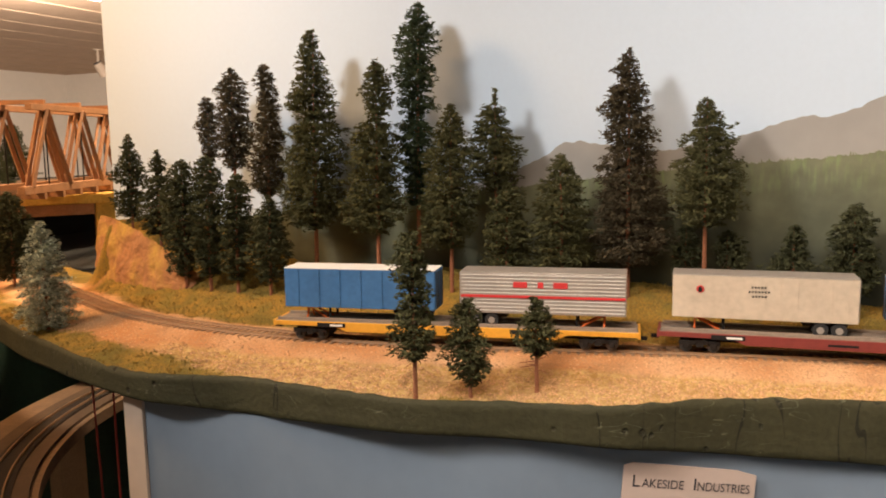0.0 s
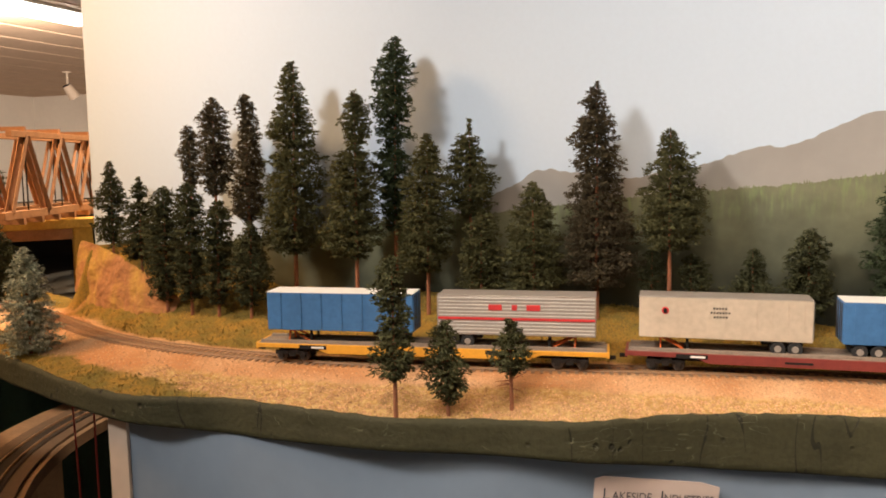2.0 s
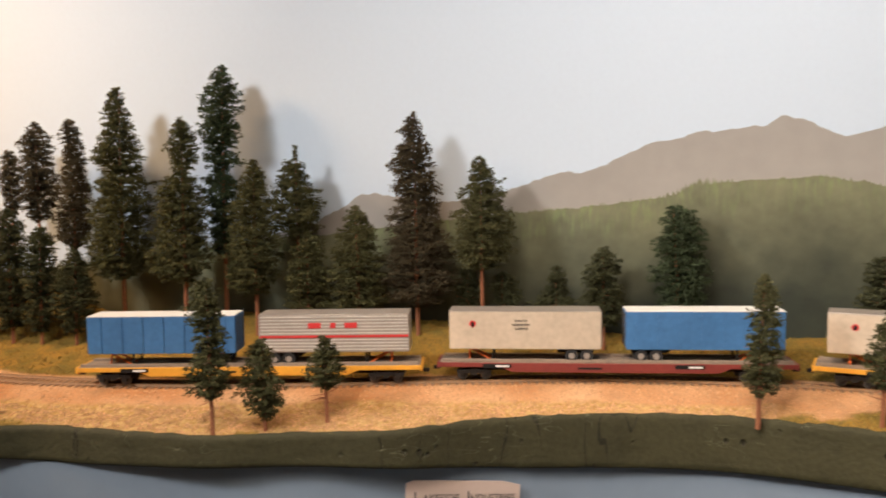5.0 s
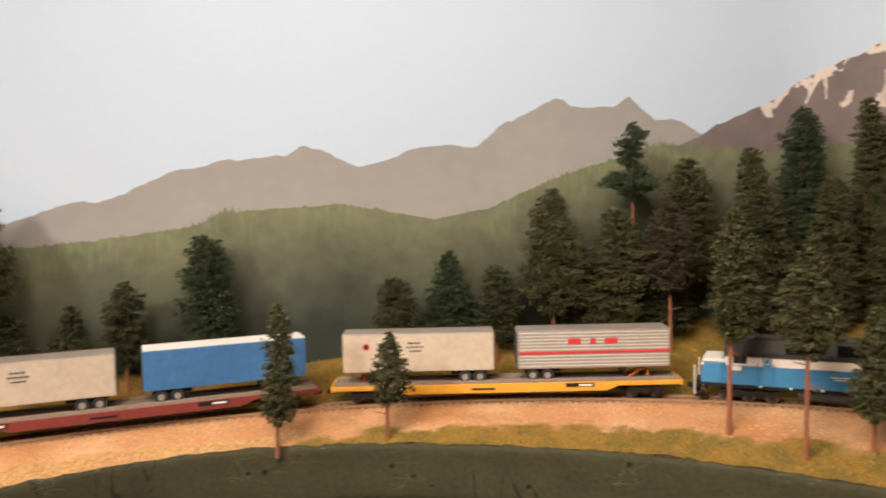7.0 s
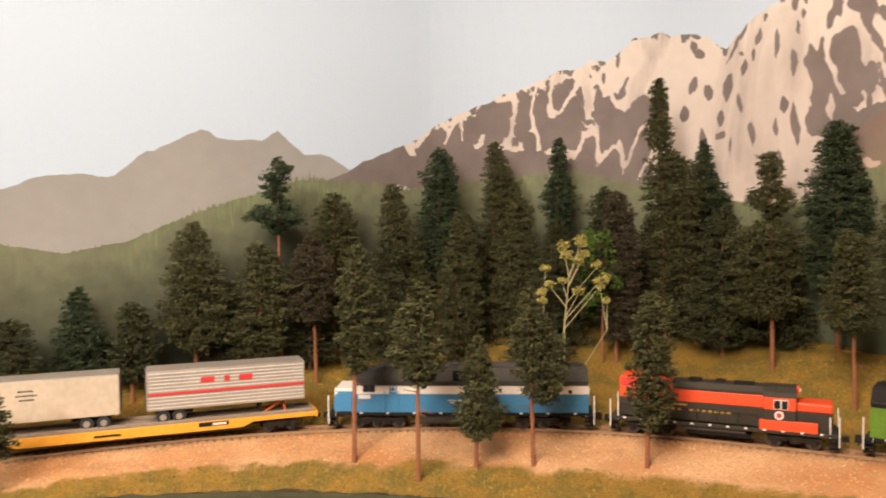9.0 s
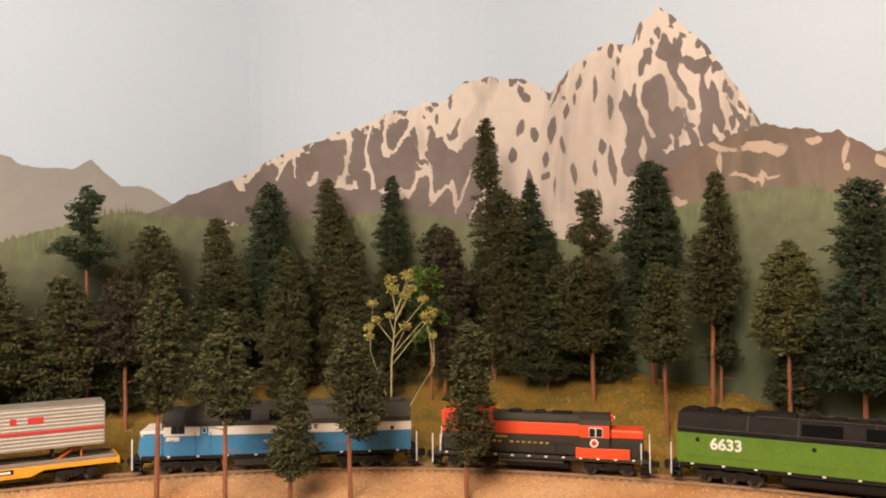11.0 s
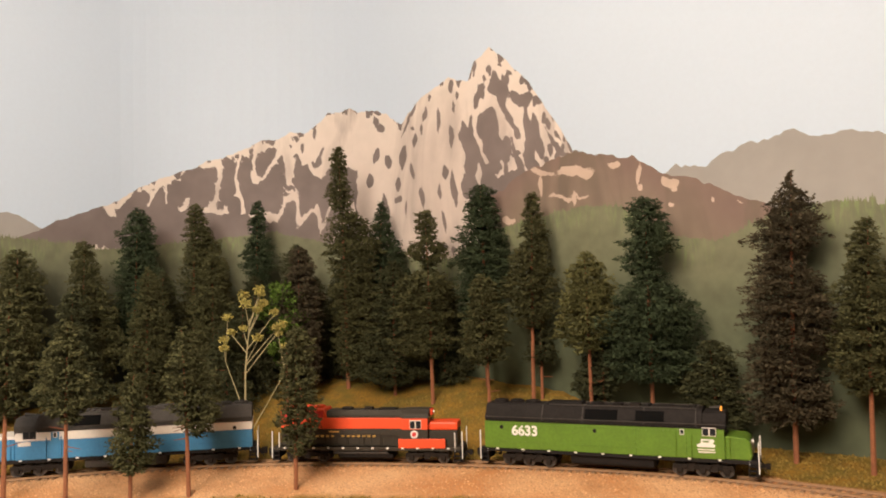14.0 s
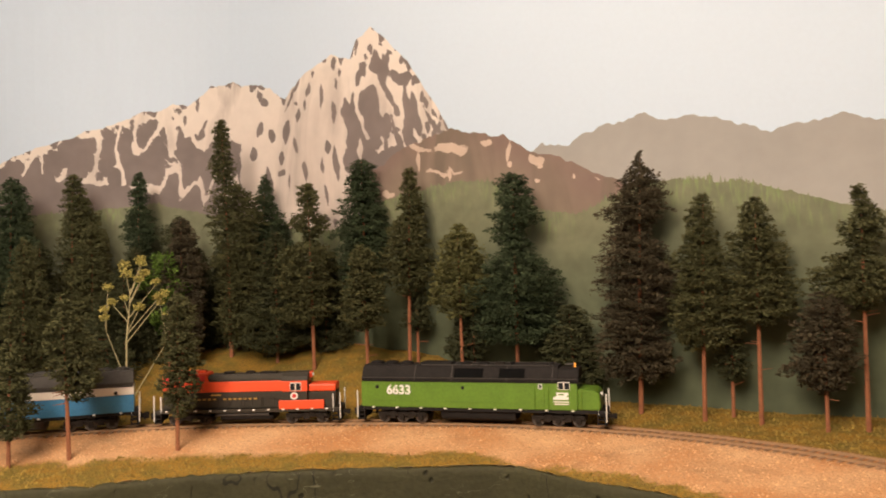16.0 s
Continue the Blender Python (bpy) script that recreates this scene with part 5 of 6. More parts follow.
        part("porthole", rod((-0.012, y * 0.0168, 0.0322), (-0.012, y * 0.0175, 0.0322), 0.0015, 14), BLACK, ob)
        part("door", box(0.052, 0.0585, y * 0.0171 - 0.0003, y * 0.0171 + 0.0003, low + 0.001, 0.0368, 0.0002), side if not band else side, ob)
        part("door_window", box(0.0536, 0.0568, y * 0.0173 - 0.0003, y * 0.0173 + 0.0003, 0.0322, 0.0364), WHITE, ob)
        part("door_pane", box(0.0541, 0.0563, y * 0.0175 - 0.0003, y * 0.0175 + 0.0003, 0.0327, 0.0359), GLASS, ob)
        part("cab_window_frame", box(0.0700, 0.0802, y * 0.0172 - 0.0003, y * 0.0172 + 0.0003, 0.0318, 0.0382, 0.0002), CREAM if not band else roof, ob)
        for a, b in ((0.0705, 0.0746), (0.0756, 0.0797)):
            part("cab_window", box(a, b, y * 0.0174 - 0.0003, y * 0.0174 + 0.0003, 0.0323, 0.0377), GLASS, ob)
        part("windshield", box(0.0868, 0.0876, y * 0.0080 - 0.0062, y * 0.0080 + 0.0062, 0.0350, 0.0412, 0.0002), GLASS, ob)
        turn = pose(0, 0, 0, 90, 0, 0 if y < 0 else 180)
        if number:
            lettering(number, 0.0112, WHITE, ob, Matrix.Translation((-0.070 , y * 0.0171, 0.0295)) @ turn)
            bm = prism([(0.0660, 0.0235), (0.0785, 0.0235), (0.0795, 0.0255), (0.0770, 0.0262), (0.0790, 0.0282), (0.0780, 0.0295), (0.0690, 0.0295), (0.0690, 0.0268), (0.0660, 0.0252)],
                       y * 0.0171 - 0.0002, y * 0.0171 + 0.0003)
            part("emblem", bm, WHITE, ob, "white railway emblem")
            part("emblem_stripe", prism([(0.0700, 0.0272), (0.0745, 0.0272), (0.0750, 0.0284), (0.0705, 0.0284)], y * 0.0174 - 0.0002, y * 0.0174 + 0.0002), side, ob)
            for z, a in ((0.0212, 0.0660), (0.0194, 0.0668)):
                part("small_lettering", box(a, 0.0790, y * 0.0171 - 0.0002, y * 0.0171 + 0.0003, z, z + 0.0009), CREAM, ob)
        elif band:
            bm = box(-0.004, 0.010, y * 0.0171 - 0.0002, y * 0.0171 + 0.0003, 0.0246, 0.0254)
            bm = box(-0.002, 0.008, y * 0.0171 - 0.0002, y * 0.0171 + 0.0003, 0.0228, 0.0235, bm=bm)
            part("small_lettering", bm, CREAM, ob)
            bm = None
            for a, z, w in ((-0.0175, 0.0262, 0.0045), (-0.0190, 0.0240, 0.0030), (-0.0150, 0.0224, 0.0040), (-0.0210, 0.0212, 0.0026), (-0.0130, 0.0204, 0.0022)):
                bm = box(a, a + w, y * 0.0171 - 0.0002, y * 0.0171 + 0.0003, z, z + 0.0018, 0.0002, bm)
            part("emblem", bm, CREAM, ob, "white abstract emblem")
            part("nose_emblem", box(0.074, 0.084, y * 0.0171 - 0.0002, y * 0.0171 + 0.0003, 0.0262, 0.0296, 0.0002), CREAM, ob)
    part("fuel_tank", prism_x(mirror([(0.0090, 0.0034), (0.0128, 0.0056), (0.0136, 0.0116)]), -0.0330, 0.0330, bevel=0.0006), GREYROOF if band else BLACK, ob)
    for x in (-0.0690, 0.0690):
        truck(ob, x, 3, 0.0172)
    end_gear(ob, 0.1085, 1)
    end_gear(ob, -0.1085, -1)
    if stripes:
        for k in range(4):
            y = -0.0135 + 0.0078 * k
            bm = bmesh.new()
            vs = [bm.verts.new(c) for c in ((0.1054, y, 0.0170), (0.1054, y + 0.0034, 0.0170), (0.1046, y + 0.0064, 0.0290), (0.1046, y + 0.0030, 0.0290))]
            bm.faces.new(vs)
            bmesh.ops.solidify(bm, geom=bm.faces[:], thickness=0.0004)
            part("nose_stripe", bm, WHITE, ob)
    if beacon:
        part("beacon", rod((0.083, 0, 0.0486), (0.083, 0, 0.0524), 0.0009, 10, 0.0007), BEACON, ob, "lit amber roof beacon")
    part("headlight", rod((0.1040, 0, 0.0265), (0.1058, 0, 0.0265), 0.0016, 12), WHITE, ob)
    return ob


def hood_unit(s):
    """A four-axle road switcher with a narrow hood and a cab."""
    ob = empty("diesel_locomotive", riding(s, 0.180), "orange and dark brown four-axle road switcher locomotive on the track", "locomotive", "locomotives of the train")
    part("frame", box(-0.0855, 0.0855, -0.0160, 0.0160, 0.0116, 0.0150, 0.0004), OLIVE, ob)
    part("walkway_side", box(-0.0800, 0.0300, -0.0163, 0.0163, 0.0128, 0.0150, 0.0003), OLIVE, ob)
    part("hood_side", box(-0.0800, 0.0330, -0.0112, 0.0112, 0.0150, 0.0300, 0.0004), OLIVE, ob)
    for y in (-1, 1):
        for k in range(10):
            cx = -0.074 + 0.0105 * k
            part("hood_door", box(cx - 0.0045, cx + 0.0045, y * 0.0113 - 0.0003, y * 0.0113 + 0.0003, 0.0160, 0.0262, 0.0002), OLIVE, ob)
        for k in range(12):
            cx = -0.075 + 0.0136 * k
            part("sill_step_light", box(cx - 0.0011, cx + 0.0011, y * 0.0164 - 0.0006, y * 0.0164 + 0.0006, 0.0134, 0.0147), WHITE, ob)
        bm = None
        for k in range(13):
            if k != 5:
                bm = box(-0.0520 + 0.0048 * k, -0.0492 + 0.0048 * k, y * 0.0116 - 0.0002, y * 0.0116 + 0.0003, 0.0230, 0.0246, bm=bm)
        part("small_lettering", bm, GOLD, ob)
        part("small_lettering", box(-0.035, -0.0255, y * 0.0114 - 0.0002, y * 0.0114 + 0.0002, 0.0270, 0.0284), GOLD, ob)
        part("air_tank", rod((-0.030, y * 0.0125, 0.0095), (0.020, y * 0.0125, 0.0095), 0.0016, 12), GREYROOF, ob)
        part("cab_window_frame", box(0.0405, 0.0510, y * 0.0161 - 0.0003, y * 0.0161 + 0.0003, 0.0310, 0.0385, 0.0002), CREAM, ob)
        for a, b in ((0.0409, 0.0452), (0.0463, 0.0506)):
            part("cab_window", box(a, b, y * 0.0163 - 0.0003, y * 0.0163 + 0.0003, 0.0314, 0.0378), GLASS, ob)
        part("emblem", rod((0.0445, y * 0.0159, 0.0262), (0.0445, y * 0.0165, 0.0262), 0.0034, 20), WHITE, ob, "round white emblem")
        part("emblem_centre", rod((0.0445, y * 0.0160, 0.0262), (0.0445, y * 0.0167, 0.0262), 0.0020, 16), RED, ob)
        part("battery_box", box(0.0300, 0.0720, y * 0.0152 - 0.0012, y * 0.0152 + 0.0012, 0.0140, 0.0222, 0.0005), ORANGE, ob)
        bm = rod((-0.0800, y * 0.0157, 0.0262), (0.0290, y * 0.0157, 0.0262), 0.00032, 5)
        for k in range(8):
            bm = rod((-0.0790 + 0.0154 * k, y * 0.0157, 0.0150), (-0.0790 + 0.0154 * k, y * 0.0157, 0.0262), 0.00032, 5, bm=bm)
        part("handrail", bm, OLIVE, ob)
        part("windshield", box(0.0566, 0.0572, y * 0.0085 - 0.0055, y * 0.0085 + 0.0055, 0.0345, 0.0410), GLASS, ob)
    part("hood_top", box(-0.0801, 0.0330, -0.0113, 0.0113, 0.0302, 0.0400, 0.0006), ORANGE, ob)
    part("radiator_section", prism([(-0.0802, 0.0402), (-0.0802, 0.0470), (-0.0785, 0.0480), (-0.0395, 0.0480), (-0.0360, 0.0402)], -0.0116, 0.0116, bevel=0.0005), ORANGE, ob)
    for y in (-1, 1):
        for a, b in ((-0.0780, -0.0610), (-0.0590, -0.0400)):
            part("radiator_screen", box(a, b, y * 0.0117 - 0.0003, y * 0.0117 + 0.0003, 0.0408, 0.0462), RED, ob, "orange-red radiator screen")
    part("roof", prism_x(mirror([(0.0113, 0.0402), (0.0113, 0.0425), (0.0085, 0.0462)]), -0.0375, 0.0330, bevel=0.0004), OLIVE, ob)
    for cx, m in ((-0.070, ORANGE), (-0.058, ORANGE), (-0.047, ORANGE), (-0.020, ROOF_BLACK)):
        z = 0.0478 if cx < -0.04 else 0.046
        part("radiator_fan", rod((cx, 0, z), (cx, 0, z + 0.0022), 0.0054, 20), m, ob)
    part("exhaust_stack", box(-0.004, 0.004, -0.0030, 0.0030, 0.0455, 0.0484, 0.0004), UNDER, ob)
    part("roof_hatch", box(0.010, 0.026, -0.0060, 0.0060, 0.0455, 0.0474, 0.0004), ROOF_BLACK, ob)
    part("cab", box(0.0332, 0.0565, -0.0160, 0.0160, 0.0150, 0.0300, 0.0004), OLIVE, ob)
    part("cab_upper", box(0.0332, 0.0565, -0.0160, 0.0160, 0.0302, 0.0400, 0.0004), ORANGE, ob)
    part("cab_roof", prism_x(mirror([(0.0162, 0.0402), (0.0150, 0.0440), (0.0080, 0.0470)]), 0.0325, 0.0572, bevel=0.0004), OLIVE, ob)
    part("number_board", box(0.0560, 0.0590, -0.0050, 0.0050, 0.0415, 0.0468, 0.0005), ORANGE, ob)
    part("short_hood", box(0.0566, 0.0825, -0.0110, 0.0110, 0.0150, 0.0290, 0.0006), OLIVE, ob)
    part("short_hood_top", box(0.0566, 0.0826, -0.0111, 0.0111, 0.0292, 0.0362, 0.0016), ORANGE, ob)
    part("headlight", rod((0.0590, 0, 0.0440), (0.0602, 0, 0.0440), 0.0014, 12), WHITE, ob)
    part("fuel_tank", prism_x(mirror([(0.0090, 0.0034), (0.0128, 0.0056), (0.0132, 0.0080)]), -0.0260, 0.0240, bevel=0.0006), BLACK, ob)
    for x in (-0.0550, 0.0550):
        truck(ob, x, 2, 0.0310 * 0.92)
    end_gear(ob, 0.0860, 1)
    end_gear(ob, -0.0860, -1)
    return ob


def flat_car(s, paint, word):
    ob = empty("flat_car", riding(s, 0.300), f"long {word} flat car with grimy deck carrying road trailers", "flat car", "flat cars of the train")
    for y in (-1, 1):
        part("side_sill", prism([(-0.148, 0.0120), (-0.095, 0.0120), (-0.085, 0.0080), (0.085, 0.0080), (0.095, 0.0120), (0.148, 0.0120), (0.148, 0.0158), (-0.148, 0.0158)],
                                y * 0.0152 - 0.0008, y * 0.0152 + 0.0008, bevel=0.0003), paint, ob)
        for cx in (-0.098, 0.062):
            part("black_panel", box(cx - 0.012, cx + 0.012, y * 0.0161 - 0.0003, y * 0.0161 + 0.0003, 0.0116, 0.0150), BLACK, ob)
            part("white_placard", box(cx - 0.001, cx + 0.010, y * 0.0163 - 0.0003, y * 0.0163 + 0.0003, 0.0124, 0.0140), WHITE, ob)
        for cx in (-0.02,):
            part("small_lettering", box(cx - 0.010, cx + 0.010, y * 0.0161 - 0.0003, y * 0.0161 + 0.0003, 0.0108, 0.0124), BLACK, ob)
        part("rub_rail", box(-0.146, 0.146, y * 0.0120 - 0.0010, y * 0.0120 + 0.0010, 0.0163, 0.0185, 0.0003), DECK, ob)
    part("deck", box(-0.1482, 0.1482, -0.0144, 0.0144, 0.0140, 0.0162, 0.0003), DECK, ob)
    part("centre_sill", box(-0.1300, 0.1300, -0.0040, 0.0040, 0.0070, 0.0140), UNDER, ob)
    for x in (-0.1483, 0.1483):
        part("end_sill", box(x - 0.0010, x + 0.0010, -0.0158, 0.0158, 0.0110, 0.0164, 0.0003), paint, ob)
        part("coupler", box(x - 0.006 if x < 0 else x, x if x < 0 else x + 0.006, -0.0016, 0.0016, 0.0070, 0.0100, 0.0005), UNDER, ob)
    for x in (-0.118, 0.118):
        truck(ob, x, 2, 0.0200, 0.0048)
    for x, way in ((0.122, 1), (-0.122, -1)):
        bm = rod((x, -0.0075, 0.0162), (x, -0.0035, 0.0262), 0.0008, 6)
        bm = rod((x, 0.0075, 0.0162), (x, 0.0035, 0.0262), 0.0008, 6, bm=bm)
        bm = rod((x - way * 0.018, -0.0060, 0.0168), (x, -0.0035, 0.0262), 0.0008, 6, bm=bm)
        bm = rod((x - way * 0.018, 0.0060, 0.0168), (x, 0.0035, 0.0262), 0.0008, 6, bm=bm)
        bm = box(x - 0.0040, x + 0.0040, -0.0060, 0.0060, 0.0258, 0.0272, 0.0004, bm)
        part("hitch", bm, HITCH, ob, "orange fifth-wheel hitch stand")
    return ob


def trailer(s, offset, turned, skin, label, kind):
    """A road trailer on a flat car; its wheels stand at its rear end."""
    m = riding(s, 0.300) @ pose(offset, 0, 0.0162, 0, 0, 180 if turned else 0)
    ob = empty("road_trailer", m, label, "trailer", "trailers on the flat cars")
    z0, z1, a, b, w = 0.0112, 0.0440, -0.0640, 0.0640, 0.0140
    part("body", box(a, b, -w, w, z0, z1 - 0.0008, 0.0006), skin, ob)
    part("roof", box(a - 0.0002, b + 0.0002, -w - 0.0002, w + 0.0002, z1 - 0.0008, z1, 0.0004), SILVER if kind != "blue" else WHITE, ob)
    for y in (-1, 1):
        if kind == "ribbed":
            for k in range(11):
                z = z0 + 0.0020 + 0.0028 * k
                part("rib", box(a + 0.001, b - 0.001, y * w - 0.0004, y * w + 0.0006, z, z + 0.0007), CREAM, ob)
            part("red_stripe", box(a + 0.0005, b - 0.0005, y * w - 0.0007, y * w + 0.0008, 0.0238, 0.0258), RED, ob)
            for c, d in ((-0.022, 0.011), (-0.003, 0.0045), (0.009, 0.011)):
                part("red_emblem", box(c, c + d, y * w - 0.0006, y * w + 0.0008, 0.0318, 0.0364, 0.0003), RED, ob, "plain red block emblem")
        elif kind == "tan":
            for k in range(9):
                x = a + 0.006 + 0.0115 * k
                part("side_post", box(x - 0.0003, x + 0.0003, y * w - 0.0002, y * w + 0.0003, z0 + 0.001, z1 - 0.002), skin, ob)
            part("emblem", rod((0.044, y * w - y * 0.0002, 0.0330), (0.044, y * w + y * 0.0005, 0.0330), 0.0028, 18), RED, ob, "small dark red emblem")
            part("emblem_centre", prism([(0.0428, 0.0308), (0.0452, 0.0308), (0.0456, 0.0336), (0.0440, 0.0352), (0.0426, 0.0338)], y * w - 0.0004, y * w + 0.0007), BLACK, ob)
            for z, d in ((0.0348, 0.012), (0.0314, 0.017), (0.0280, 0.013)):
                n = int(d / 0.0022)
                for k in range(n):
                    x = 0.004 - d / 2 + 0.0022 * k
                    part("small_lettering", box(x, x + 0.0014, y * w - 0.0003, y * w + 0.0004, z, z + 0.0015), GREYROOF, ob)
        else:
            for k in range(7):
                x = a + 0.008 + 0.018 * k
                part("side_post", box(x - 0.0006, x + 0.0006, y * w - 0.0003, y * w + 0.0006, z0 + 0.001, z1 - 0.001), skin, ob)
    for y in (-0.0068, 0.0068):
        part("rear_door", box(a - 0.0006, a + 0.0002, y - 0.0064, y + 0.0064, z0 + 0.001, z1 - 0.0015, 0.0003), skin if kind != "tan" else SILVER, ob)
        for k in range(2):
            part("lock_rod", rod((a - 0.0010, y - 0.003 + 0.006 * k, z0 + 0.0014), (a - 0.0010, y - 0.003 + 0.006 * k, z1 - 0.002), 0.0004, 5), STEEL, ob)
    bm = box(a + 0.006, a + 0.036, -0.0085, 0.0085, 0.0072, z0, 0.0004)
    part("running_gear", bm, UNDER, ob)
    for cx in (a + 0.0120, a + 0.0245):
        for y in (-0.0128, 0.0072):
            w2 = rod((cx, y, 0.0054), (cx, y + 0.0056, 0.0054), 0.0054, 18)
            wheel = part("wheel", w2, TYRE, ob, "black rubber tyre")
            part("rim", rod((cx, y - 0.0003, 0.0054), (cx, y + 0.0059, 0.0054), 0.0026, 12), SILVER, wheel)
    for y in (-0.0085, 0.0085):
        part("landing_leg", box(0.0260, 0.0276, y - 0.0008, y + 0.0008, 0.0020, z0), UNDER, ob)
    return ob


LEAD = 2.238
cowl_unit(LEAD, False, GREEN, None, ROOF_BLACK, "bright green six-axle diesel locomotive with black roof on the track", "6633", True, True)
hood_unit(LEAD - 0.115 - 0.013 - 0.092)
cowl_unit(LEAD - 0.115 - 0.026 - 0.184 - 0.114, True, BLUE, CREAM, GREYROOF, "sky blue and white six-axle diesel locomotive facing backwards")
FLAT = LEAD - 0.115 - 0.026 - 0.184 - 0.229 - 0.162
flat_car(FLAT, YELLOW, "yellow")
trailer(FLAT, 0.0745, False, SILVER, "ribbed silver road trailer with a red stripe on a flat car", "ribbed")
trailer(FLAT, -0.0745, True, TAN, "pale tan road trailer with a round emblem on a flat car", "tan")
flat_car(FLAT - 0.312, BOXCAR_RED, "dark red")
trailer(FLAT - 0.312, 0.0745, False, TRAILER_BLUE, "blue road trailer with a white roof on a flat car", "blue")
trailer(FLAT - 0.312, -0.0745, True, TAN, "pale tan road trailer with a round emblem on a flat car", "tan")
flat_car(FLAT - 0.624, YELLOW, "yellow")
trailer(FLAT - 0.624, 0.0745, False, SILVER, "ribbed silver road trailer with a red stripe on a flat car", "ribbed")
trailer(FLAT - 0.624, -0.0745, True, TRAILER_BLUE, "blue road trailer with a white roof on a flat car", "blue")

# ---- the yellow weed and its bush ----


def umbel_weed(x, y):
    base = terrain(x, y)
    rng = np.random.default_rng(9)
    ob = empty("dried_weed_tree", pose(x, y, base - 0.002), "dried yellow-green umbel weed standing among the pines", "plant")
    tips = [(.012, .150), (.006, .145), (.020, .146), (.004, .136), (.024, .136), (.015, .130), (.030, .126), (-.006, .110), (-.019, .122), (-.011, .106),
            (.045, .113), (.031, .110), (.038, .104), (.018, .100), (-.023, .098), (.041, .090), (-.016, .090)]
    c, s = math.cos(math.radians(38)), math.sin(math.radians(38))
    bm = rod((0, 0, 0), (0.001, 0, 0.065), 0.0012, 6, 0.0009)
    bm = rod((0.001, 0, 0.065), (0.006 * c, 0.006 * s, 0.120), 0.0009, 6, 0.0004, bm)
    bm = rod((0.006 * c, 0.006 * s, 0.002), (0.042 * c, 0.042 * s, 0.062), 0.0008, 6, 0.0004, bm)
    bm = rod((0, 0, 0.020), (-0.020 * c, -0.020 * s, 0.075), 0.0006, 6, 0.0004, bm)
    centres, sizes = [], []
    for dx, z in tips:
        px, py = dx * c + rng.uniform(-.008, .008) * s, dx * s - rng.uniform(-.008, .008) * c
        h = max(0.055, min(0.112, z - 0.9 * abs(dx) - 0.012))
        f = (h - 0.065) / 0.055 * 0.006
        root = (0.042 * c, 0.042 * s, 0.062) if dx > 0.035 and z < 0.108 else ((-0.020 * c, -0.020 * s, 0.075) if dx < -0.015 else (f * c, f * s, h))
        bm = rod(root, (px, py, z - 0.003), 0.0006, 5, 0.0003, bm)
        for _ in range(120):
            d = rng.normal(0, 1, 3)
            d /= np.linalg.norm(d)
            r = 0.0066 * rng.random() ** 0.5 * (0.7 + 0.5 * ((dx * 977) % 1))
            centres.append((px + d[0] * r, py + d[1] * r, z + d[2] * r * 0.75))
            sizes.append(rng.uniform(0.0007, 0.0015))
    part("stem", bm, WEED_STEM, ob)
    clumps("flower_head", centres, sizes, FOLIAGE["y"], ob, rng, 0.8)


umbel_weed(-0.338, 0.862)


def bush(x, y, r, top, tone, label):
    base = terrain(x, y)
    rng = np.random.default_rng(int(1000 * (x + 2)))
    ob = empty("bush", pose(x, y, base - 0.001), label, "bush")
    bm = rod((0, 0, 0), (0.001, 0.001, (top - base) * 0.8), 0.0014, 6, 0.0006)
    part("trunk", bm, BARK, ob)
    centres, sizes = [], []
    for _ in range(26):
        p = np.array([rng.normal(0, r * 0.5), rng.normal(0, r * 0.5), (top - base) * rng.uniform(0.35, 0.95)])
        for _ in range(60):
            d = rng.normal(0, 1, 3)
            d *= r * 0.34 * rng.random() ** 0.4 / np.linalg.norm(d)
            centres.append(tuple(p + d))
            sizes.append(rng.uniform(0.0014, 0.0028))
    clumps("crown", centres, sizes, FOLIAGE[tone], ob, rng, 0.7)


bush(-0.345, 0.925, 0.024, 0.175, "n", "bright green leafy bush behind the dried weed")

# ---- the notice on the valance ----
NOTICE = mat("cream_notice_card", (0.53, 0.42, 0.36), 0.8, vary=0.04, scale=20)
INK = mat("dark_print", (0.05, 0.05, 0.06), 0.8, vary=0.05)


def notice():
    s = 1.078
    e, f = s - 0.046, s + 0.046
    a, _ = on_track(e, -valance_front(e) - 0.0035)
    b, _ = on_track(f, -valance_front(f) - 0.0035)
    p, a = (a + b) / 2, math.degrees(math.atan2(b[1] - a[1], b[0] - a[0]))
    ob = empty("notice_card", pose(p[0], p[1], -0.0785, 0, 4.4, a), "cream paper notice with an industry name taped to the panel", "sign")
    part("card", prism([(-0.046, -0.0155), (0.046, -0.0155), (0.046, 0.0105), (0.032, 0.0135), (-0.040, 0.0145), (-0.046, 0.0120)], -0.0008, 0.0), NOTICE, ob)
    lettering("L", 0.0125, INK, ob, Matrix.Translation((-0.0368, -0.0012, 0.0010)) @ pose(0, 0, 0, 90, 0, 0), 0.0001, 1.0, -0.004)
    lettering("AKESIDE", 0.0090, INK, ob, Matrix.Translation((-0.0180, -0.0012, 0.0)) @ pose(0, 0, 0, 90, 0, 0), 0.0001, 0.86, -0.004)
    lettering("I", 0.0125, INK, ob, Matrix.Translation((0.0042, -0.0012, 0.0010)) @ pose(0, 0, 0, 90, 0, 0), 0.0001, 1.0, -0.004)
    lettering("NDUSTRIES", 0.0090, INK, ob, Matrix.Translation((0.0240, -0.0012, 0.0)) @ pose(0, 0, 0, 90, 0, 0), 0.0001, 0.80, -0.004)


notice()

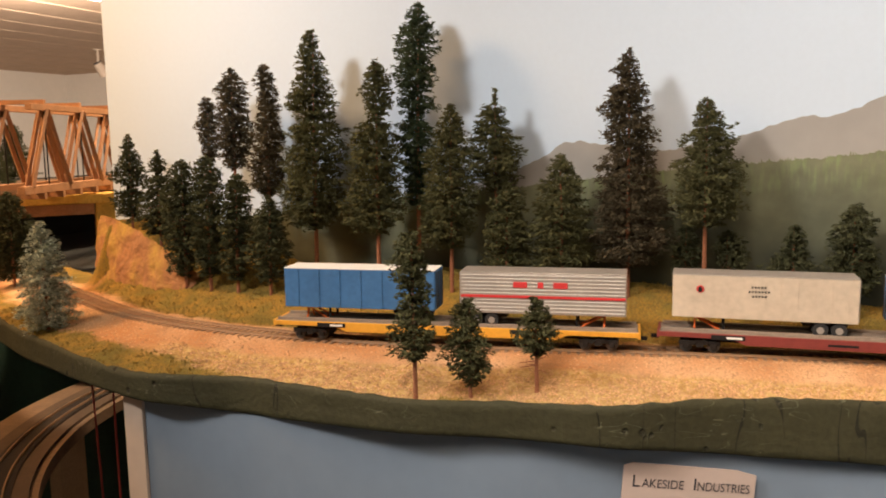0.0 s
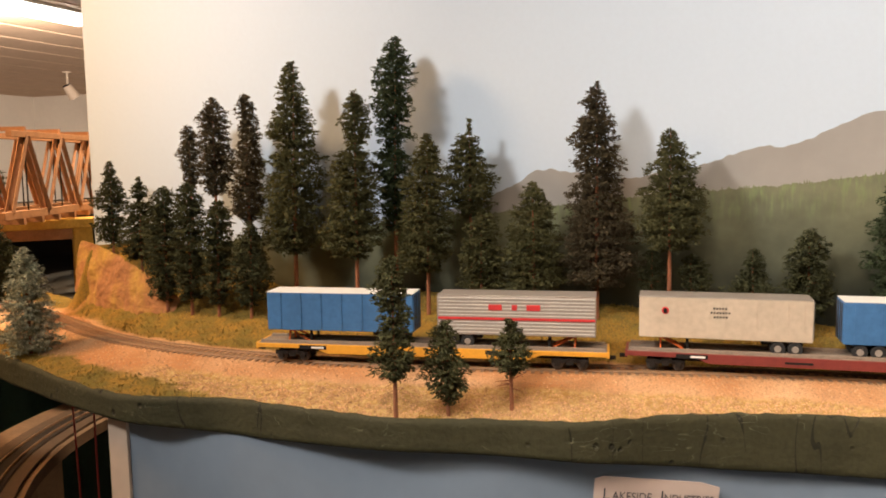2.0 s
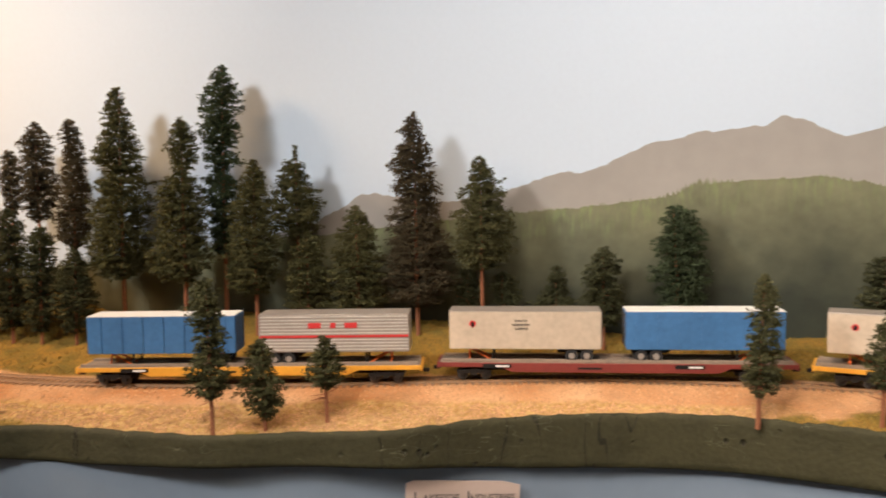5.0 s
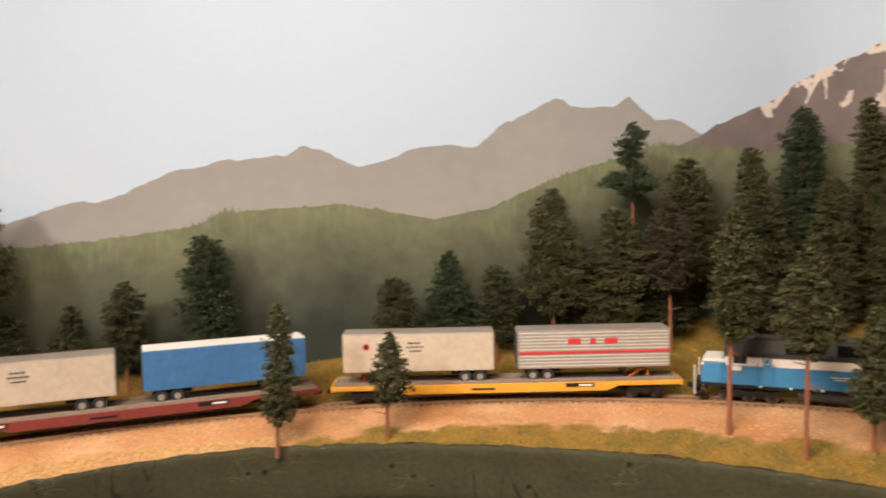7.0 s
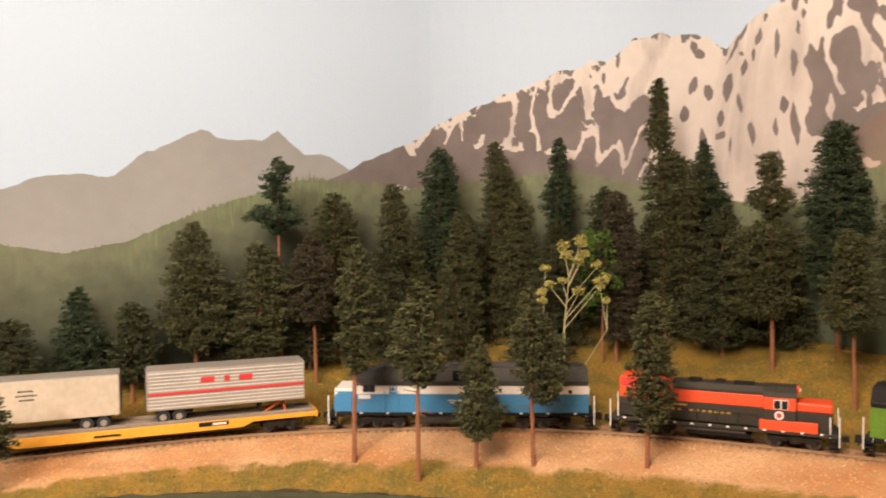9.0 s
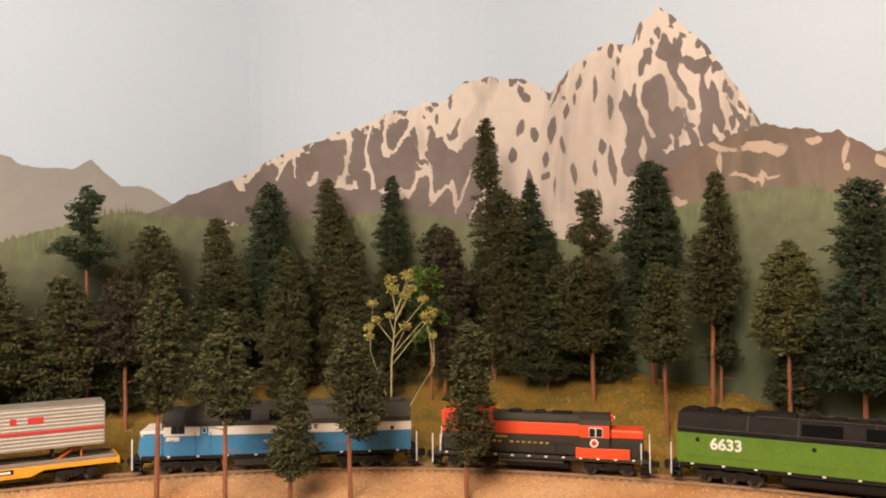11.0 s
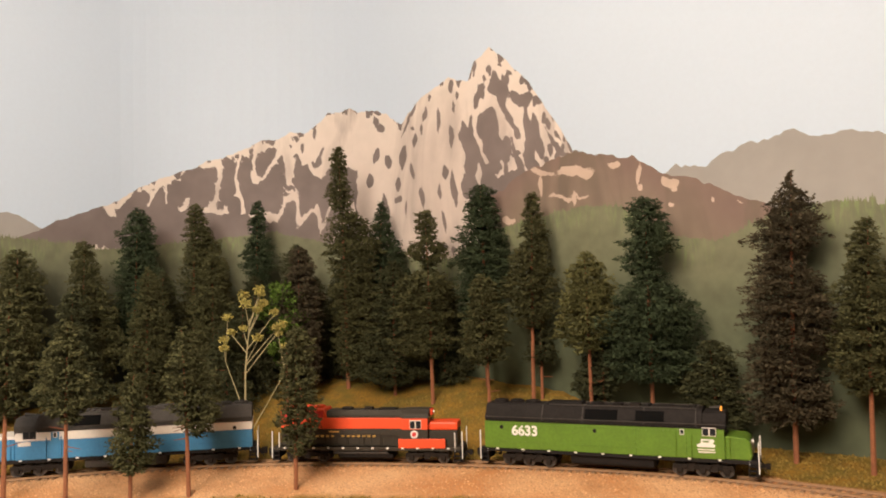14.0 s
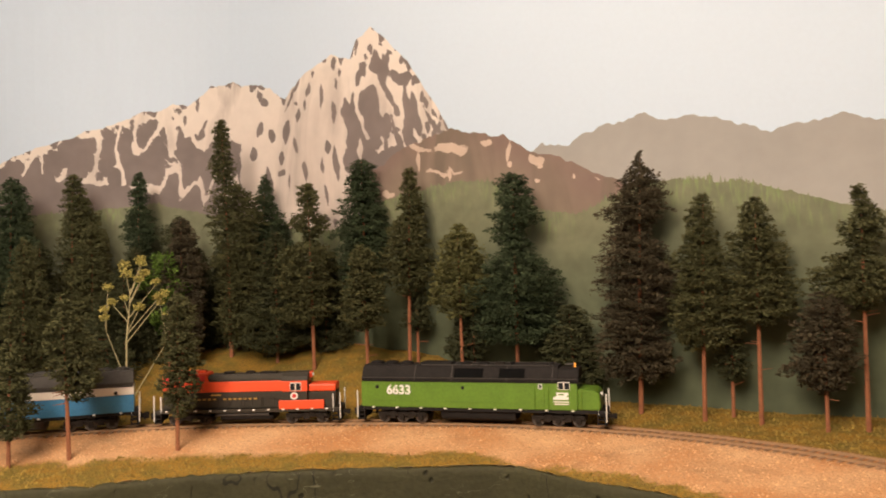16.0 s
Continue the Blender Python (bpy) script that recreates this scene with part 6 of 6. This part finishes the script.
# ---- beyond the end of the backdrop: bridge, abutment, lower line ----
YELLOW_PLASTER = mat("yellow_plaster", (0.60, 0.36, 0.06), 0.8, vary=0.2, scale=40, bump=0.001)
TIMBER = mat("orange_brown_timber", (0.36, 0.17, 0.07), 0.65, vary=0.3, scale=80)
DARK_GREEN = mat("dark_green_cloth", (0.040, 0.085, 0.058), 0.95, vary=0.2, scale=20)
WIRE_RED = mat("red_wire", (0.30, 0.03, 0.025), 0.5, vary=0.1)


def truss_bridge():
    a, b = Vector((-0.545, -0.805, 0.0)), Vector((-0.985, -0.968, 0.0))
    along = (b - a).normalized()
    length = (b - a).length
    ob = empty("truss_bridge", Matrix.Translation(a) @ pose(0, 0, 0, 0, 0, math.degrees(math.atan2(along.y, along.x))), "brown timber through-truss model bridge over the track", "bridge")
    low, high, bays = 0.104, 0.208, 5
    for y in (0.0, -0.055):
        part("top_chord", box(0.01, length - 0.01, y - 0.004, y + 0.004, high, high + 0.008, 0.0006), TIMBER, ob)
        part("bottom_chord", box(-0.02, length + 0.02, y - 0.005, y + 0.005, low, low + 0.010, 0.0006), TIMBER, ob)
        for k in range(bays):
            x0, x1 = length * k / bays, length * (k + 1) / bays
            for e in (-0.0045, 0.0045):
                part("diagonal", rod((x0, y + e, low + 0.008), ((x0 + x1) / 2, y + e, high + 0.002), 0.0026, 4), TIMBER, ob)
                part("diagonal", rod(((x0 + x1) / 2, y + e, high + 0.002), (x1, y + e, low + 0.008), 0.0035, 4), TIMBER, ob)
            part("tie_rod", rod(((x0 + x1) / 2, y, low), ((x0 + x1) / 2, y, high + 0.012), 0.0011, 6), UNDER, ob)
    for k in range(2 * bays):
        x = length * (k + 0.5) / (2 * bays)
        part("floor_beam", box(x - 0.003, x + 0.003, -0.062, 0.007, low - 0.008, low - 0.0002, 0.0004), TIMBER, ob)
    for k in range(bays):
        x = length * (k + 0.5) / bays
        part("cross_brace", box(x - 0.003, x + 0.003, -0.057, 0.002, high + 0.0082, high + 0.014), TIMBER, ob)
    for y in (-0.036, -0.019):
        part("rail", box(-0.02, length + 0.02, y - 0.0008, y + 0.0008, low + 0.001, low + 0.004), RAIL, ob)


truss_bridge()


def abutment():
    a, b = Vector((-0.745, -0.815, 0)), Vector((-0.44, -1.085, 0))
    d = b - a
    ob = empty("bridge_abutment", Matrix.Translation(a) @ pose(0, 0, 0, 0, 0, math.degrees(math.atan2(d.y, d.x))), "yellow plaster abutment and beam under the bridge", "abutment")
    bm = box(-0.012, 0.016, -0.020, 0.020, -0.02, 0.092, 0.004)
    for v in bm.verts:
        v.co += Vector((noise.noise(v.co * 60) * 0.003, 0, noise.noise(v.co * 70) * 0.002))
    part("pier", bm, YELLOW_PLASTER, ob)
    part("pier", box(d.length - 0.02, d.length + 0.01, -0.020, 0.020, -0.02, 0.074, 0.002), YELLOW_PLASTER, ob)
    part("beam", box(-0.020, d.length + 0.02, -0.022, 0.026, 0.080, 0.094, 0.002), YELLOW_PLASTER, ob)
    for y in (-0.014, 0.016):
        part("girder", box(0.016, d.length - 0.02, y - 0.004, y + 0.004, 0.064, 0.080, 0.001), TIMBER, ob)
    for k in range(9):
        part("girder_stiffener", box(0.03 + 0.04 * k, 0.034 + 0.04 * k, 0.0202, 0.0225, 0.064, 0.080), TIMBER, ob)


abutment()
# Deck of the upper line, also added to keep the opening below dark.
tagged(part("upper_deck", box(-1.25, -0.46, -1.262, -1.00, 0.083, 0.098, 0.002), LOWER_PLY, None), "darkened plywood deck carrying the upper line", "deck", kind="structure")
# Added panel: the black of the opening is put into its colour.
tagged(part("opening_shade_panel", box(-1.25, -0.50, -1.28, -1.265, -0.03, 0.10), DARK, None), "near-black panel standing in for the dark opening under the bridge", "tunnel wall", kind="structure")


def rock_bank():
    """The orange cut bank where the line passes the end of the backdrop."""
    verts, faces = [], []
    rows, cols = 44, 22
    for i in range(rows):
        f = i / (rows - 1)
        s = 0.345 + 0.20 * f
        for k in range(cols):
            g = k / (cols - 1)
            d = 0.038 + 0.012 * g ** 1.4 + 0.030 * f * f
            z = -0.004 + (0.084 - 0.055 * f * f) * g
            p, _ = on_track(s, d + 0.004 * noise.noise(Vector((s * 60, g * 4, 3))) + 0.002 * noise.noise(Vector((s * 170, g * 12, 5))))
            verts.append((p[0], p[1], z))
    for i in range(rows - 1):
        for k in range(cols - 1):
            a, b = i * cols + k, (i + 1) * cols + k
            faces.append((a, b, b + 1, a + 1))
    ob = mesh_object("rock_bank", verts, faces, CLIFF, smooth=True)
    tagged(ob, "orange-brown plaster rock bank beside the track", "rock bank", kind="structure")


rock_bank()


# Cork and ties are darkened in the colour where lamp light falls too strong.
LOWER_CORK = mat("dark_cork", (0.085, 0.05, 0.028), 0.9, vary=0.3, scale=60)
LOWER_TIE = mat("darkened_tie", (0.040, 0.026, 0.018), 0.85, vary=0.3, scale=200)


def lower_line():
    """A curved line on plywood below the end of the layout."""
    ob = empty("lower_track", pose(0, 0, 0), "curved lower track on a bare plywood roadbed under the layout", "track")
    centre, z = Vector((-0.72, -0.20)), -0.160

    def ring(name, r0, r1, z0, z1, m, a0=-118, a1=-37, n=50, parent=ob):
        verts, faces = [], []
        for i in range(n + 1):
            a = math.radians(a0 + (a1 - a0) * i / n)
            for r, h in ((r0, z0), (r1, z0), (r1, z1), (r0, z1)):
                verts.append((centre.x + r * math.cos(a), centre.y + r * math.sin(a), h))
        for i in range(n):
            for k in range(4):
                p, q = 4 * i + k, 4 * i + (k + 1) % 4
                faces.append((p, q, q + 4, p + 4))
        faces += [(0, 1, 2, 3), (4 * n, 4 * n + 3, 4 * n + 2, 4 * n + 1)]
        return mesh_object(name, verts, faces, m, parent)

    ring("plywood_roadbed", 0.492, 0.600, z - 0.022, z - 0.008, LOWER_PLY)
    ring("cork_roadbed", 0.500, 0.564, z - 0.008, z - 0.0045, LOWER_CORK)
    for r in (0.5222, 0.5388):
        ring("rail", r - 0.0007, r + 0.0007, z - 0.0025, z, RAIL)
    me = bpy.data.meshes.new("tie")
    bm = box(-0.015, 0.015, -0.0014, 0.0014, z - 0.0046, z - 0.0024)
    bm.to_mesh(me)
    bm.free()
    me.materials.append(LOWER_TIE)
    for k in range(150):
        a = math.radians(-117 + 0.53 * k)
        tie = new("tie", me)
        tie.parent = ob
        tie.matrix_local = pose(centre.x + 0.5305 * math.cos(a), centre.y + 0.5305 * math.sin(a), 0, 0, 0, math.degrees(a))
    for a in (-100, -70):
        x, y = centre.x + 0.53 * math.cos(math.radians(a)), centre.y + 0.53 * math.sin(math.radians(a))
        part("riser", box(x - 0.02, x + 0.02, y - 0.009, y + 0.009, -1.35, z - 0.022), PLY, ob)


lower_line()


def cloth_and_wires():
    verts, faces = [], []
    for k in range(240):
        x = -2.4 + 2.04 * k / 239
        sway = 0.011 * math.sin(70 * x) + 0.006 * math.sin(31 * x + 1.0)
        for dy in (0.0, 0.004):
            verts += [(x, -0.93 + 0.4 * sway + dy, -0.035), (x, -0.93 + sway + dy, -1.35)]
    for k in range(239):
        a, b = 4 * k, 4 * k + 4
        faces += [(a, a + 1, b + 1, b), (a + 2, b + 2, b + 3, a + 3), (a, b, b + 2, a + 2)]
    tagged(mesh_object("drape", verts, faces, DARK_GREEN, smooth=True), "dark green cloth hanging in folds under the benchwork", "drape")
    for x, y, dx in ((-0.450, -0.524, 0.0), (-0.452, -0.556, -0.02), (-0.455, -0.500, -0.05)):
        bm = rod((x, y, -0.045), (x + 0.3 * dx, y, -0.25), 0.0011, 6)
        bm = rod((x + 0.3 * dx, y, -0.25), (x + dx, y - 0.05, -0.6), 0.0011, 6, bm=bm)
        tagged(part("wire", bm, WIRE_RED, None), "thin red feeder wire hanging under the layout", "wire", "feeder wires")


cloth_and_wires()


def bench():
    """The underside and the far ground behind the backdrop's end."""
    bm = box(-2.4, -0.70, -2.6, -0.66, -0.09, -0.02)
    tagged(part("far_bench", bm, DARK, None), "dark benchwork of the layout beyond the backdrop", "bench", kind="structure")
    bm = box(-0.585, -0.44, -0.62, 0.9, -0.06, -0.04)
    tagged(part("bench_deck", bm, PLY, None), "plywood deck under the layout", "bench", kind="structure")


bench()


BEIGE = mat("beige_lamp_paint", (0.42, 0.33, 0.25), 0.6, vary=0.1)


def spotlight(x, y, z):
    ob = empty("spotlight", pose(x, y, z), "small beige ceiling spotlight pointing down", "spotlight", "spotlights on the ceiling")
    part("stem", rod((0, 0, 0), (0, 0, 0.12), 0.010, 8), BEIGE, ob)
    part("mount", rod((0, 0, 0.118), (0, 0, 0.13), 0.035, 12), BEIGE, ob)
    part("can", rod((-0.05, 0.02, -0.07), (0.01, 0, 0.02), 0.048, 16, 0.036), BEIGE, ob)
    part("lens", rod((0.012, -0.0007, 0.0225), (0.010, 0, 0.0195), 0.034, 16), BLACK, ob)


spotlight(-4.95, -5.05, 0.80)
spotlight(-4.3, -5.9, 0.80)
TUBE = bpy.data.materials.new("lit_white_tube")
TUBE.use_nodes = True
TUBE.node_tree.nodes["Principled BSDF"].inputs["Emission Color"].default_value = (1.0, 0.95, 0.85, 1)
TUBE.node_tree.nodes["Principled BSDF"].inputs["Emission Strength"].default_value = 6.0
fixture = empty("ceiling_light", pose(-2.55, -3.05, 0.90), "lit white tube light fixture on the ceiling", "ceiling light")
part("housing", box(-0.6, 0.6, -0.09, 0.09, 0.012, 0.05, 0.005), WHITE, fixture)
part("diffuser", box(-0.58, 0.58, -0.08, 0.08, -0.02, 0.012, 0.01), TUBE, fixture)
